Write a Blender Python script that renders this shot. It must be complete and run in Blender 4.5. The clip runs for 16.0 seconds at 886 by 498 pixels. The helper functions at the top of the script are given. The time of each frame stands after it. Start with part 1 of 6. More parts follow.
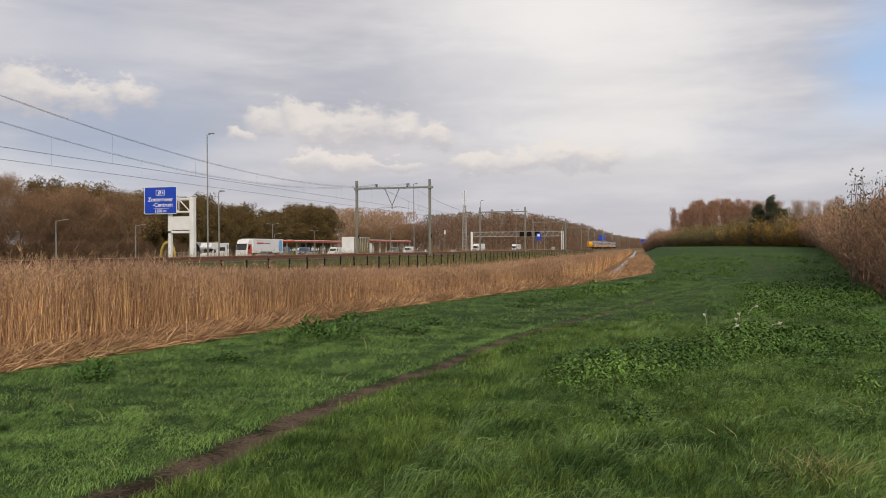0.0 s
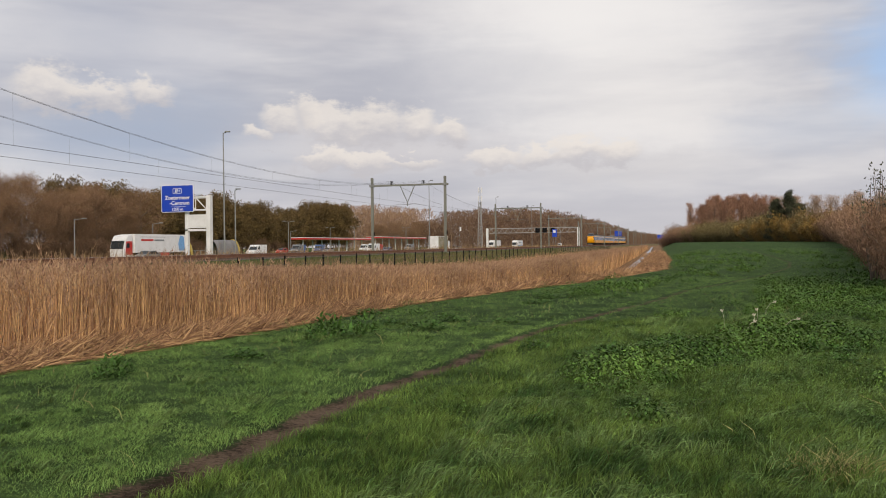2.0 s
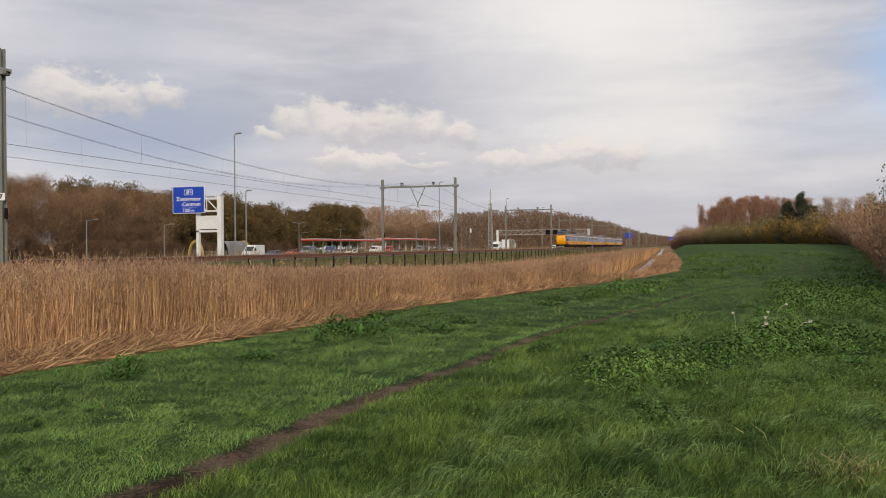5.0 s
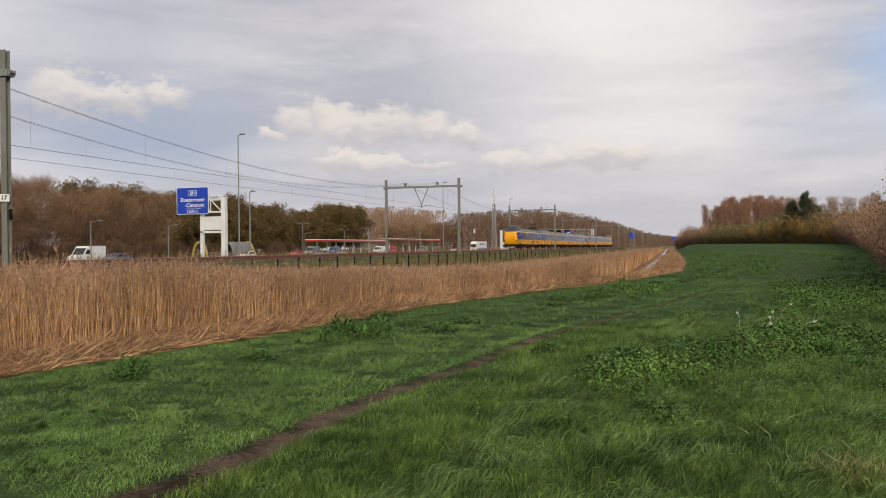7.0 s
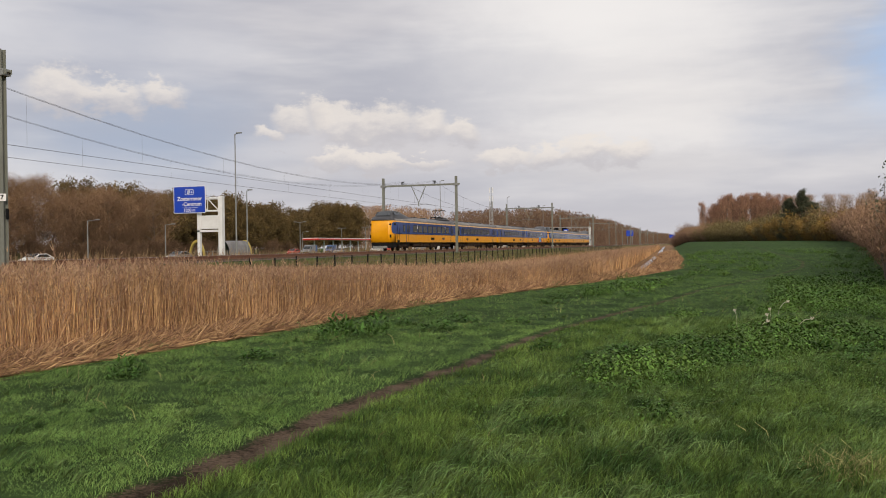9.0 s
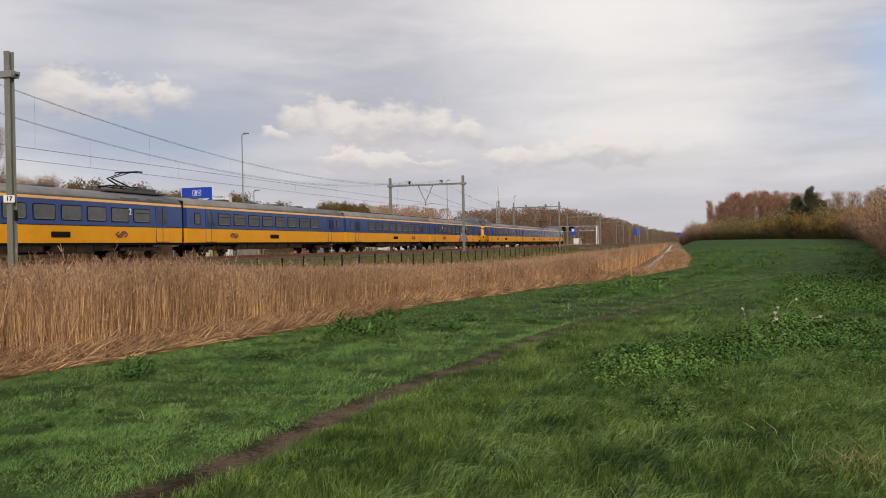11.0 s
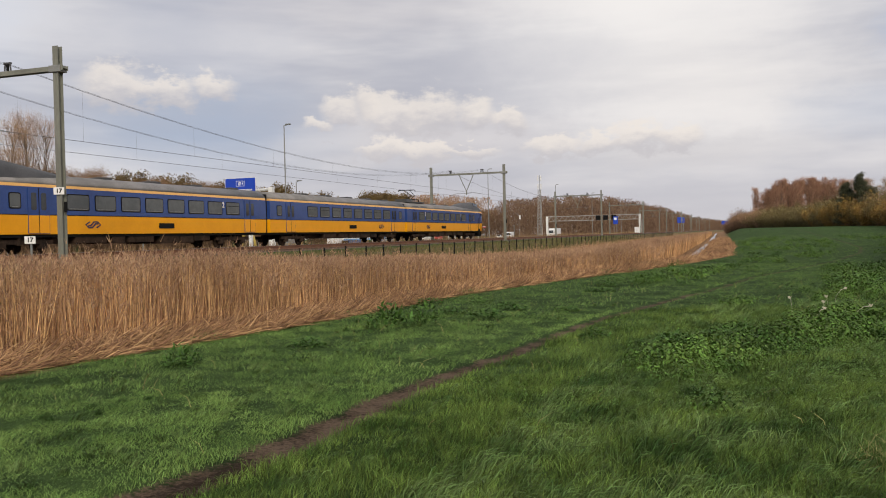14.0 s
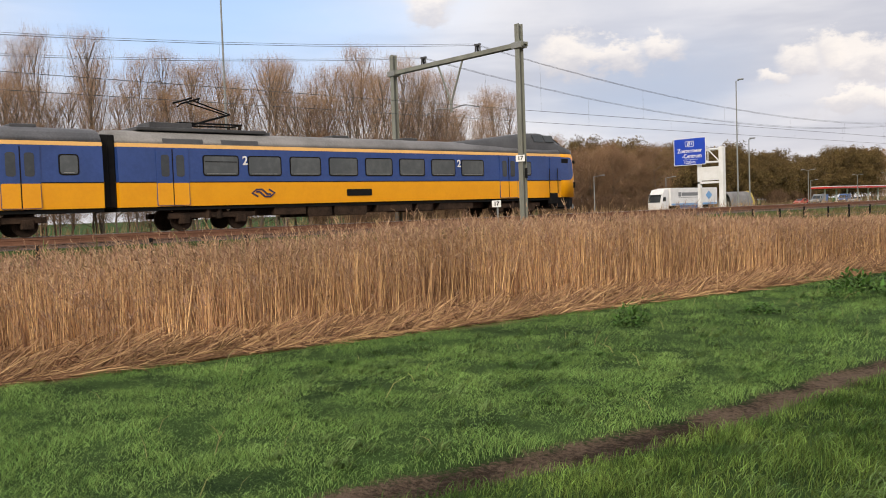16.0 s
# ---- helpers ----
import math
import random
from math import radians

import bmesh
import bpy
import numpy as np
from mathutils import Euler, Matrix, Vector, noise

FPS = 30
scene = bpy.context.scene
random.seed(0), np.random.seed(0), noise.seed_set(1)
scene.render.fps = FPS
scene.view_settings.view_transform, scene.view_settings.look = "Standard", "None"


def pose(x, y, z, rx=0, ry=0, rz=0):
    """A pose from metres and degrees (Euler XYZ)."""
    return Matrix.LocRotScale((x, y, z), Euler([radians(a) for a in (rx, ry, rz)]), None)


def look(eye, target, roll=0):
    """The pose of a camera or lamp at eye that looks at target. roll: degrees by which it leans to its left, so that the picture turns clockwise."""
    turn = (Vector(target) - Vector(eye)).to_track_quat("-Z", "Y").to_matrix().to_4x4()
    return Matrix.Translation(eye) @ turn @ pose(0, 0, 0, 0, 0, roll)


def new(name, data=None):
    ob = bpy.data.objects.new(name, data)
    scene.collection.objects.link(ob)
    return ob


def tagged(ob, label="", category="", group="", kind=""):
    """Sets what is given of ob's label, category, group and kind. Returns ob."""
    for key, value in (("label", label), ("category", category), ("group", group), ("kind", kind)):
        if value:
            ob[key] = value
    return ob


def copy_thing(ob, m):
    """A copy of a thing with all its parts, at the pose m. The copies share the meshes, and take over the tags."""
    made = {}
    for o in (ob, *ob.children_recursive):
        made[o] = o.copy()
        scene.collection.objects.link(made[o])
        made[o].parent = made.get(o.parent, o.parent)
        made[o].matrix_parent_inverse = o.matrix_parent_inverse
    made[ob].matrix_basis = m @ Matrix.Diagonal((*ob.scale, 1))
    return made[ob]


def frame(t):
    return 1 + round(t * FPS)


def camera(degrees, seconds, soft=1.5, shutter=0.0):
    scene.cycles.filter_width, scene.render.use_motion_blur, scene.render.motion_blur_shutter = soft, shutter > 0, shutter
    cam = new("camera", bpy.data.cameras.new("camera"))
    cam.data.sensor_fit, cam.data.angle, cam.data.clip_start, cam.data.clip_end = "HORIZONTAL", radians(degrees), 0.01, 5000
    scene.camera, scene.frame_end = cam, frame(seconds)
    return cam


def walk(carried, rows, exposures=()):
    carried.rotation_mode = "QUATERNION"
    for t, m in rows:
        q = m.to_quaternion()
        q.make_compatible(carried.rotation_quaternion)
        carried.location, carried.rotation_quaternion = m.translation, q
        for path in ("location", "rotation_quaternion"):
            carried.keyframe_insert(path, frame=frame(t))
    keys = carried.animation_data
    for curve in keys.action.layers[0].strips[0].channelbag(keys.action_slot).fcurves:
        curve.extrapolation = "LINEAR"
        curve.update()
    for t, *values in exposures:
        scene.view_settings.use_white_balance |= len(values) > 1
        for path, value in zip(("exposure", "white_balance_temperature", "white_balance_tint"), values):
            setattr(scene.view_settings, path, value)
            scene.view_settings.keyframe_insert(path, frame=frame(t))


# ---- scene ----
cam = camera(54.35, 16.0, soft=1.0)
EYE = (0.0, 0.0, 1.6)
PATH = [
    (0.0, 14.508, 0.001, 0.410),
    (0.5, 14.870, -0.084, 0.480),
    (1.0, 15.095, -0.141, 0.585),
    (1.5, 15.306, -0.163, 0.662),
    (2.0, 15.542, -0.207, 0.675),
    (2.5, 15.720, -0.215, 0.640),
    (3.0, 15.918, -0.206, 0.657),
    (3.5, 16.027, -0.199, 0.651),
    (4.0, 16.078, -0.171, 0.611),
    (6.5, 16.441, -0.021, 0.617),
    (7.0, 16.465, -0.069, 0.663),
    (7.5, 16.402, -0.068, 0.704),
    (8.0, 16.335, -0.115, 0.696),
    (8.5, 16.282, -0.152, 0.711),
    (9.0, 16.291, -0.184, 0.824),
    (11.5, 17.006, -0.235, 1.139),
    (12.0, 17.350, -0.267, 1.213),
    (12.5, 17.813, -0.309, 1.247),
    (13.0, 18.303, -0.408, 1.276),
    (13.5, 18.749, -0.589, 1.270),
    (14.0, 19.489, -0.870, 1.325),
    (14.5, 22.131, -1.247, 1.361),
    (15.0, 29.108, -1.763, 1.561),
    (15.5, 36.671, -2.309, 1.593),
    (16.0, 48.618, -2.551, 1.984),
]
EXPOSURE = [(0.0, 0.0, 6750, 10), (13.5, 0.03, 6750, 10), (14.5, 0.08, 6750, 10), (15.0, 0.16, 6750, 10), (15.5, 0.27, 6750, 10), (16.0, 0.36, 6750, 10)]
walk(cam, [(t, pose(*EYE, 90 + pitch, roll, yaw)) for t, yaw, pitch, roll in PATH], EXPOSURE)

# ---- world, sun ----
world = bpy.data.worlds.new("sky")
scene.world = world
world.use_nodes = True
wn = world.node_tree
wn.nodes.clear()


def wire(tree, node, index, value):
    if isinstance(value, bpy.types.NodeSocket):
        tree.links.new(value, node.inputs[index])
    elif value is not None:
        node.inputs[index].default_value = value


def op(tree, kind, a, b=None, c=None, clamp=False):
    node = tree.nodes.new("ShaderNodeMath")
    node.operation, node.use_clamp = kind, clamp
    for i, value in enumerate((a, b, c)):
        wire(tree, node, i, value)
    return node.outputs[0]


def mixed(tree, factor, a, b, kind="MIX"):
    node = tree.nodes.new("ShaderNodeMix")
    node.data_type, node.blend_type = "RGBA", kind
    wire(tree, node, 0, factor)
    wire(tree, node, 6, a if isinstance(a, bpy.types.NodeSocket) else (*a, 1))
    wire(tree, node, 7, b if isinstance(b, bpy.types.NodeSocket) else (*b, 1))
    return node.outputs[2]


def smooth(tree, value, low, high):
    node = tree.nodes.new("ShaderNodeMapRange")
    node.interpolation_type = "SMOOTHSTEP"
    for i, v in enumerate((value, low, high, 0.0, 1.0)):
        wire(tree, node, i, v)
    return node.outputs[0]


def noise_node(tree, vector, scale, detail=4.0, rough=0.55):
    node = tree.nodes.new("ShaderNodeTexNoise")
    wire(tree, node, 0, vector)
    node.inputs["Scale"].default_value = scale
    node.inputs["Detail"].default_value = detail
    node.inputs["Roughness"].default_value = rough
    return node


SUN_ELEV, SUN_AZ = 26.0, 150.0     # degrees; azimuth clockwise from the railway's far end


def make_sky():
    t = wn
    coord = t.nodes.new("ShaderNodeTexCoord").outputs["Generated"]
    sep = t.nodes.new("ShaderNodeSeparateXYZ")
    t.links.new(coord, sep.inputs[0])
    x, y, z = sep.outputs
    az = op(t, "MULTIPLY", op(t, "ARCTAN2", op(t, "MULTIPLY", x, -1.0), y), 57.2958)
    el = op(t, "MULTIPLY", op(t, "ARCSINE", z), 57.2958)
    flat = t.nodes.new("ShaderNodeCombineXYZ")
    wire(t, flat, 0, az), wire(t, flat, 1, op(t, "MULTIPLY", el, 1.7))
    n1 = noise_node(t, flat.outputs[0], 0.16, 6, 0.6)
    n2 = noise_node(t, flat.outputs[0], 0.55, 6, 0.62)
    nishita = t.nodes.new("ShaderNodeTexSky")
    nishita.sky_type, nishita.sun_disc = "NISHITA", False
    nishita.sun_elevation, nishita.sun_rotation = radians(SUN_ELEV), radians(SUN_AZ)
    clear = mixed(t, 1.0, nishita.outputs[0], (0.085, 0.085, 0.085), "MULTIPLY")
    # the thin veil of high cloud, thicker overhead, open to the right and low on the left
    slant = t.nodes.new("ShaderNodeMapping")
    t.links.new(flat.outputs[0], slant.inputs[0])
    slant.inputs["Rotation"].default_value, slant.inputs["Scale"].default_value = (0, 0, radians(-24)), (0.5, 1.7, 1.0)
    wide = noise_node(t, slant.outputs[0], 0.06, 5, 0.55).outputs[0]
    veil_tone = mixed(t, smooth(t, wide, 0.36, 0.62), (0.45, 0.47, 0.55), (0.68, 0.68, 0.72))
    wob_a = op(t, "MULTIPLY", op(t, "SUBTRACT", n1.outputs[0], 0.5), 16.0)
    wob_e = op(t, "MULTIPLY", op(t, "SUBTRACT", n2.outputs[0], 0.5), 4.0)

    def patch(a0, e0, ra, re, soft, wa=0.5, we=0.5):
        da = op(t, "DIVIDE", op(t, "SUBTRACT", op(t, "MULTIPLY_ADD", wob_a, wa, az), a0), ra)
        de = op(t, "DIVIDE", op(t, "SUBTRACT", op(t, "MULTIPLY_ADD", wob_e, we, el), e0), re)
        d = op(t, "SQRT", op(t, "ADD", op(t, "MULTIPLY", da, da), op(t, "MULTIPLY", de, de)))
        return smooth(t, d, 1.0, 1.0 - soft)

    tone = veil_tone
    # broad tones: azimuth, elevation, half widths, softness, strength, colour
    for a0, e0, ra, re, soft, k, c in WASHES:
        tone = mixed(t, op(t, "MULTIPLY", patch(a0, e0, ra, re, soft), k), tone, c)
    band = smooth(t, wide, 0.44, 0.66)
    tone = mixed(t, op(t, "MULTIPLY", band, 0.15), tone, (0.92, 0.90, 0.90))
    tone = mixed(t, op(t, "MULTIPLY", smooth(t, wide, 0.50, 0.36), 0.18), tone, (0.48, 0.49, 0.56))
    clear_mask = op(t, "MULTIPLY", op(t, "MAXIMUM", patch(-14, 11, 8, 5.5, 0.9), patch(64, 13, 24, 9, 0.9)), 0.9)
    sky = mixed(t, clear_mask, tone, mixed(t, 0.7, clear, (0.44, 0.65, 1.02)))
    # heaped clouds: lit tops and grey-mauve bases
    for a0, e0, ra, re in PUFFS:
        body = patch(a0, e0, ra * 1.1, re * 1.25, 0.55, 0.18, 1.0)
        up = smooth(t, op(t, "MULTIPLY_ADD", wob_e, 0.5, op(t, "DIVIDE", op(t, "SUBTRACT", el, e0), re)), -0.7, 0.55)
        sky = mixed(t, op(t, "MULTIPLY", body, 0.76), sky, mixed(t, up, (0.54, 0.53, 0.57), (0.83, 0.78, 0.74)))
    low = smooth(t, el, 7.0, -1.0)
    sky = mixed(t, op(t, "MULTIPLY", low, 0.55), sky, (0.64, 0.62, 0.65))
    ground_dark = smooth(t, el, -0.5, -4.0)
    sky = mixed(t, ground_dark, sky, (0.05, 0.06, 0.04))
    bg = t.nodes.new("ShaderNodeBackground")
    t.links.new(sky, bg.inputs[0])
    bg.inputs[1].default_value = 1.0
    out = t.nodes.new("ShaderNodeOutputWorld")
    t.links.new(bg.outputs[0], out.inputs[0])


WASHES = [
    (36, 13, 12, 6, 1.0, 0.8, (0.43, 0.465, 0.57)),
    (6, 14, 17, 14, 1.0, 0.9, (0.86, 0.85, 0.86)),
    (2, 9, 13, 6, 1.0, 0.6, (0.84, 0.82, 0.82)),
    (35, 7, 14, 5, 1.0, 0.95, (0.38, 0.45, 0.59)),
    (62, 4, 26, 6, 0.9, 0.6, (0.80, 0.82, 0.86)),
    (24, 15, 15, 3, 0.8, 0.5, (0.50, 0.50, 0.56)),
    (-9, 7, 9, 2.5, 0.8, 0.5, (0.50, 0.55, 0.66)),
    (20, 6.4, 14, 2.6, 0.9, 0.65, (0.52, 0.51, 0.56)),
    (4, 5.0, 12, 1.8, 0.9, 0.5, (0.60, 0.59, 0.62)),
]
PUFFS = [
    (40.2, 9.7, 2.4, 1.5), (37.2, 9.4, 2.4, 1.1), (34.0, 9.7, 1.5, 1.0), (49.0, 13.3, 2.0, 1.4),
    (27.4, 7.3, 0.9, 0.7), (25.8, 8.3, 1.4, 1.3), (24.0, 8.9, 0.9, 1.1), (22.6, 7.9, 2.4, 1.4), (19.7, 8.1, 1.9, 1.5), (17.0, 8.0, 1.5, 1.3), (15.0, 7.4, 1.3, 1.0),
    (23.2, 5.7, 2.4, 0.8), (20.2, 5.5, 2.4, 0.7), (17.2, 5.5, 1.8, 0.5), (12.4, 5.6, 2.4, 0.8), (9.0, 5.8, 2.2, 0.9), (6.2, 6.1, 2.0, 1.0), (3.8, 5.9, 1.5, 0.9),
]
make_sky()

sun = new("sun", bpy.data.lights.new("sun", "SUN"))
sun.data.energy, sun.data.angle, sun.data.color = 2.25, radians(14), (1.0, 0.90, 0.76)
az = radians(SUN_AZ)
sun.matrix_basis = look((0, 0, 60), (-math.sin(az) * 50, -math.cos(az) * 50, 60 - 50 * math.tan(radians(SUN_ELEV))))

# ---- materials ----
def surface(name, c1, c2, rough=0.7, scale=3.0, fine=40.0, bump=0.2, metal=0.0, depth=0.01, island=0.0, objvar=0.0, stretch=(1, 1, 1)):
    m = bpy.data.materials.new(name)
    m.use_nodes = True
    t = m.node_tree
    bsdf = t.nodes["Principled BSDF"]
    coord = t.nodes.new("ShaderNodeTexCoord").outputs["Object"]
    mp = t.nodes.new("ShaderNodeMapping")
    mp.inputs["Scale"].default_value = stretch
    t.links.new(coord, mp.inputs[0])
    big = noise_node(t, mp.outputs[0], scale, 5).outputs[0]
    small = noise_node(t, mp.outputs[0], fine, 4, 0.65).outputs[0]
    f = smooth(t, op(t, "ADD", op(t, "MULTIPLY", big, 0.6), op(t, "MULTIPLY", small, 0.4)), 0.36, 0.64)
    col = mixed(t, f, c1, c2)
    if island or objvar:
        src = t.nodes.new("ShaderNodeNewGeometry").outputs["Random Per Island"] if island else t.nodes.new("ShaderNodeObjectInfo").outputs["Random"]
        k = op(t, "MULTIPLY_ADD", src, 2 * (island or objvar), 1 - (island or objvar))
        v = t.nodes.new("ShaderNodeHueSaturation")
        t.links.new(col, v.inputs["Color"]), t.links.new(k, v.inputs["Value"])
        v.inputs["Saturation"].default_value = 1.0
        t.links.new(op(t, "MULTIPLY_ADD", src, 0.03, 0.485), v.inputs["Hue"])
        col = v.outputs[0]
    t.links.new(col, bsdf.inputs["Base Color"])
    t.links.new(op(t, "MULTIPLY_ADD", small, 0.2, rough - 0.1), bsdf.inputs["Roughness"])
    bsdf.inputs["Metallic"].default_value = metal
    if bump:
        b = t.nodes.new("ShaderNodeBump")
        b.inputs["Strength"].default_value, b.inputs["Distance"].default_value = bump, depth
        t.links.new(small, b.inputs["Height"]), t.links.new(b.outputs[0], bsdf.inputs["Normal"])
    return m


def leafy(name, c1, c2, island=0.35, rough=0.75, gloss=0.12, scale=0.35, fine=6.0):
    m = surface(name, c1, c2, rough, scale, fine, 0.0, island=island)
    m.node_tree.nodes["Principled BSDF"].inputs["Specular IOR Level"].default_value = gloss
    return m


M = {}
M["paint_yellow"] = surface("train_yellow", (0.90, 0.395, 0.006), (0.84, 0.355, 0.005), 0.36, 0.8, 9, 0.03)
M["paint_blue"] = surface("train_blue", (0.028, 0.067, 0.245), (0.022, 0.055, 0.20), 0.19, 0.8, 9, 0.03)
M["paint_stripe"] = surface("train_stripe", (0.88, 0.50, 0.16), (0.80, 0.44, 0.13), 0.4, 1, 9, 0.02)
M["roof_grey"] = surface("roof_grey", (0.25, 0.24, 0.235), (0.15, 0.145, 0.14), 0.6, 0.7, 14, 0.1)
M["roof_dark"] = surface("roof_dark", (0.075, 0.075, 0.078), (0.045, 0.045, 0.047), 0.5, 0.8, 14, 0.08)
M["under"] = surface("underfloor_grime", (0.060, 0.038, 0.026), (0.018, 0.013, 0.010), 0.95, 2, 20, 0.3)
M["black"] = surface("black_rubber", (0.008, 0.008, 0.009), (0.012, 0.012, 0.012), 0.9, 3, 20, 0.1)
M["glass_dark"] = surface("tinted_glass", (0.045, 0.052, 0.055), (0.03, 0.035, 0.04), 0.06, 0.8, 5, 0.0)
M["white_paint"] = surface("white_paint", (0.80, 0.80, 0.80), (0.70, 0.70, 0.69), 0.45, 1.2, 9, 0.03)
M["red_paint"] = surface("red_paint", (0.55, 0.035, 0.028), (0.46, 0.03, 0.025), 0.4, 1, 9, 0.03)
M["navy"] = surface("navy_mark", (0.03, 0.03, 0.10), (0.04, 0.03, 0.09), 0.5, 2, 9, 0.0)
M["sky_blue"] = surface("pale_blue_paint", (0.20, 0.42, 0.72), (0.15, 0.34, 0.62), 0.5, 2, 9, 0.0)
M["car_blue"] = surface("car_blue", (0.05, 0.12, 0.30), (0.04, 0.10, 0.26), 0.3, 1, 9, 0.0)
M["car_grey"] = surface("car_grey", (0.22, 0.23, 0.24), (0.18, 0.19, 0.20), 0.3, 1, 9, 0.0)
M["steel"] = surface("galvanised_steel", (0.27, 0.28, 0.27), (0.20, 0.205, 0.20), 0.6, 2, 25, 0.1, 0.2)
M["mast"] = surface("weathered_mast", (0.22, 0.228, 0.195), (0.155, 0.16, 0.138), 0.75, 1.5, 20, 0.15, stretch=(1, 1, 0.2))
M["wire"] = surface("wire", (0.06, 0.06, 0.065), (0.09, 0.09, 0.09), 0.6, 3, 10, 0.0)
M["rail"] = surface("rusty_rail", (0.19, 0.088, 0.050), (0.12, 0.055, 0.032), 0.9, 2, 22, 0.3)
M["rail_top"] = surface("polished_rail", (0.55, 0.55, 0.56), (0.45, 0.45, 0.46), 0.35, 2, 22, 0.0, 0.8)
M["ballast"] = surface("ballast", (0.165, 0.100, 0.070), (0.072, 0.044, 0.032), 0.95, 1.2, 22, 1.0, depth=0.05)
M["concrete"] = surface("concrete", (0.40, 0.39, 0.37), (0.30, 0.29, 0.275), 0.85, 2, 30, 0.3)
M["asphalt"] = surface("asphalt", (0.06, 0.06, 0.062), (0.045, 0.045, 0.046), 0.9, 0.5, 30, 0.3)
M["sign_blue"] = surface("sign_blue", (0.010, 0.060, 0.50), (0.012, 0.055, 0.44), 0.35, 1, 9, 0.0)
M["post_black"] = surface("fence_black", (0.007, 0.007, 0.007), (0.012, 0.012, 0.012), 0.95, 3, 20, 0.1)
M["bark"] = surface("bark", (0.19, 0.148, 0.112), (0.11, 0.085, 0.065), 0.9, 3, 14, 0.6, depth=0.03, stretch=(1, 1, 0.3))
M["twig_brown"] = leafy("twig_brown", (0.30, 0.185, 0.108), (0.19, 0.115, 0.068), 0.2)
M["grass_swept"] = leafy("long_grass", (0.165, 0.245, 0.080), (0.042, 0.086, 0.022), 0.6, 0.65, 0.15, 1.1, 9.0)
# darker twigs: the shade low in the woods, put into the colour
M["twig_shaded"] = leafy("twig_shaded", (0.175, 0.108, 0.066), (0.085, 0.052, 0.033), 0.15)
M["thicket"] = leafy("dry_thicket", (0.40, 0.250, 0.160), (0.215, 0.130, 0.084), 0.3)
M["thicket_near"] = leafy("brown_thicket", (0.30, 0.180, 0.115), (0.150, 0.090, 0.058), 0.3)
M["twig_red"] = leafy("twig_red", (0.46, 0.262, 0.180), (0.31, 0.176, 0.120))
M["twig_grey"] = leafy("twig_grey", (0.42, 0.275, 0.182), (0.28, 0.182, 0.120))
M["leaf_olive"] = leafy("leaf_olive", (0.185, 0.124, 0.050), (0.078, 0.055, 0.024), 0.28, scale=0.30, fine=1.2)
M["evergreen"] = leafy("evergreen", (0.105, 0.112, 0.066), (0.052, 0.058, 0.036), 0.25)
M["leaf_ochre"] = leafy("leaf_ochre", (0.38, 0.235, 0.070), (0.21, 0.128, 0.045), 0.25, scale=0.5, fine=2.0)
M["leaf_green"] = leafy("leaf_green", (0.235, 0.185, 0.082), (0.130, 0.104, 0.050), 0.25, scale=0.5, fine=2.0)
M["reed"] = leafy("reed_straw", (0.68, 0.405, 0.215), (0.33, 0.190, 0.100), 0.62)
M["reed_flat"] = leafy("reed_flattened", (0.48, 0.280, 0.155), (0.21, 0.120, 0.066), 0.65)
M["plume"] = leafy("reed_plume", (0.52, 0.335, 0.220), (0.34, 0.215, 0.142), 0.35)
M["reed_leaf"] = leafy("reed_leaf", (0.42, 0.275, 0.155), (0.24, 0.152, 0.084), 0.5)
M["grass_lush"] = leafy("short_grass", (0.232, 0.362, 0.100), (0.128, 0.222, 0.056), 0.42, 0.65, 0.14, 1.1, 9.0)
M["weed_bright"] = leafy("weed_leaf_bright", (0.125, 0.215, 0.042), (0.032, 0.072, 0.015), 0.6, 0.65, 0.14, 0.8, 7.0)
M["ballast_rust"] = surface("rust_stained_ballast", (0.145, 0.078, 0.050), (0.072, 0.040, 0.028), 0.95, 1.2, 22, 1.0, depth=0.05)
M["grass"] = leafy("grass_blade", (0.180, 0.268, 0.060), (0.024, 0.054, 0.011), 0.7, 0.65, 0.14, 1.1, 9.0)
M["bleached"] = leafy("bleached_stalk", (0.66, 0.62, 0.50), (0.52, 0.48, 0.37), 0.15)
M["grass_pale"] = leafy("grass_pale", (0.42, 0.37, 0.17), (0.26, 0.25, 0.10), 0.35)
M["weed"] = leafy("weed_leaf", (0.085, 0.165, 0.036), (0.050, 0.105, 0.024), 0.5)
M["sleeper"] = surface("timber_sleeper", (0.105, 0.062, 0.042), (0.06, 0.036, 0.026), 0.9, 2, 18, 0.4)
M["verge"] = leafy("verge_grass", (0.155, 0.15, 0.06), (0.095, 0.095, 0.04), 0.4)
M["train_glass"] = surface("train_window_glass", (0.115, 0.125, 0.125), (0.075, 0.083, 0.085), 0.18, 0.35, 3, 0.0)
M["water"] = surface("ditch_water", (0.05, 0.05, 0.045), (0.04, 0.04, 0.036), 0.12, 1, 6, 0.05)
M["yellow_band"] = surface("yellow_band", (0.50, 0.37, 0.09), (0.42, 0.31, 0.07), 0.5, 1, 9, 0.0)
M["far_wood"] = leafy("far_twigs", (0.26, 0.165, 0.112), (0.17, 0.108, 0.075))


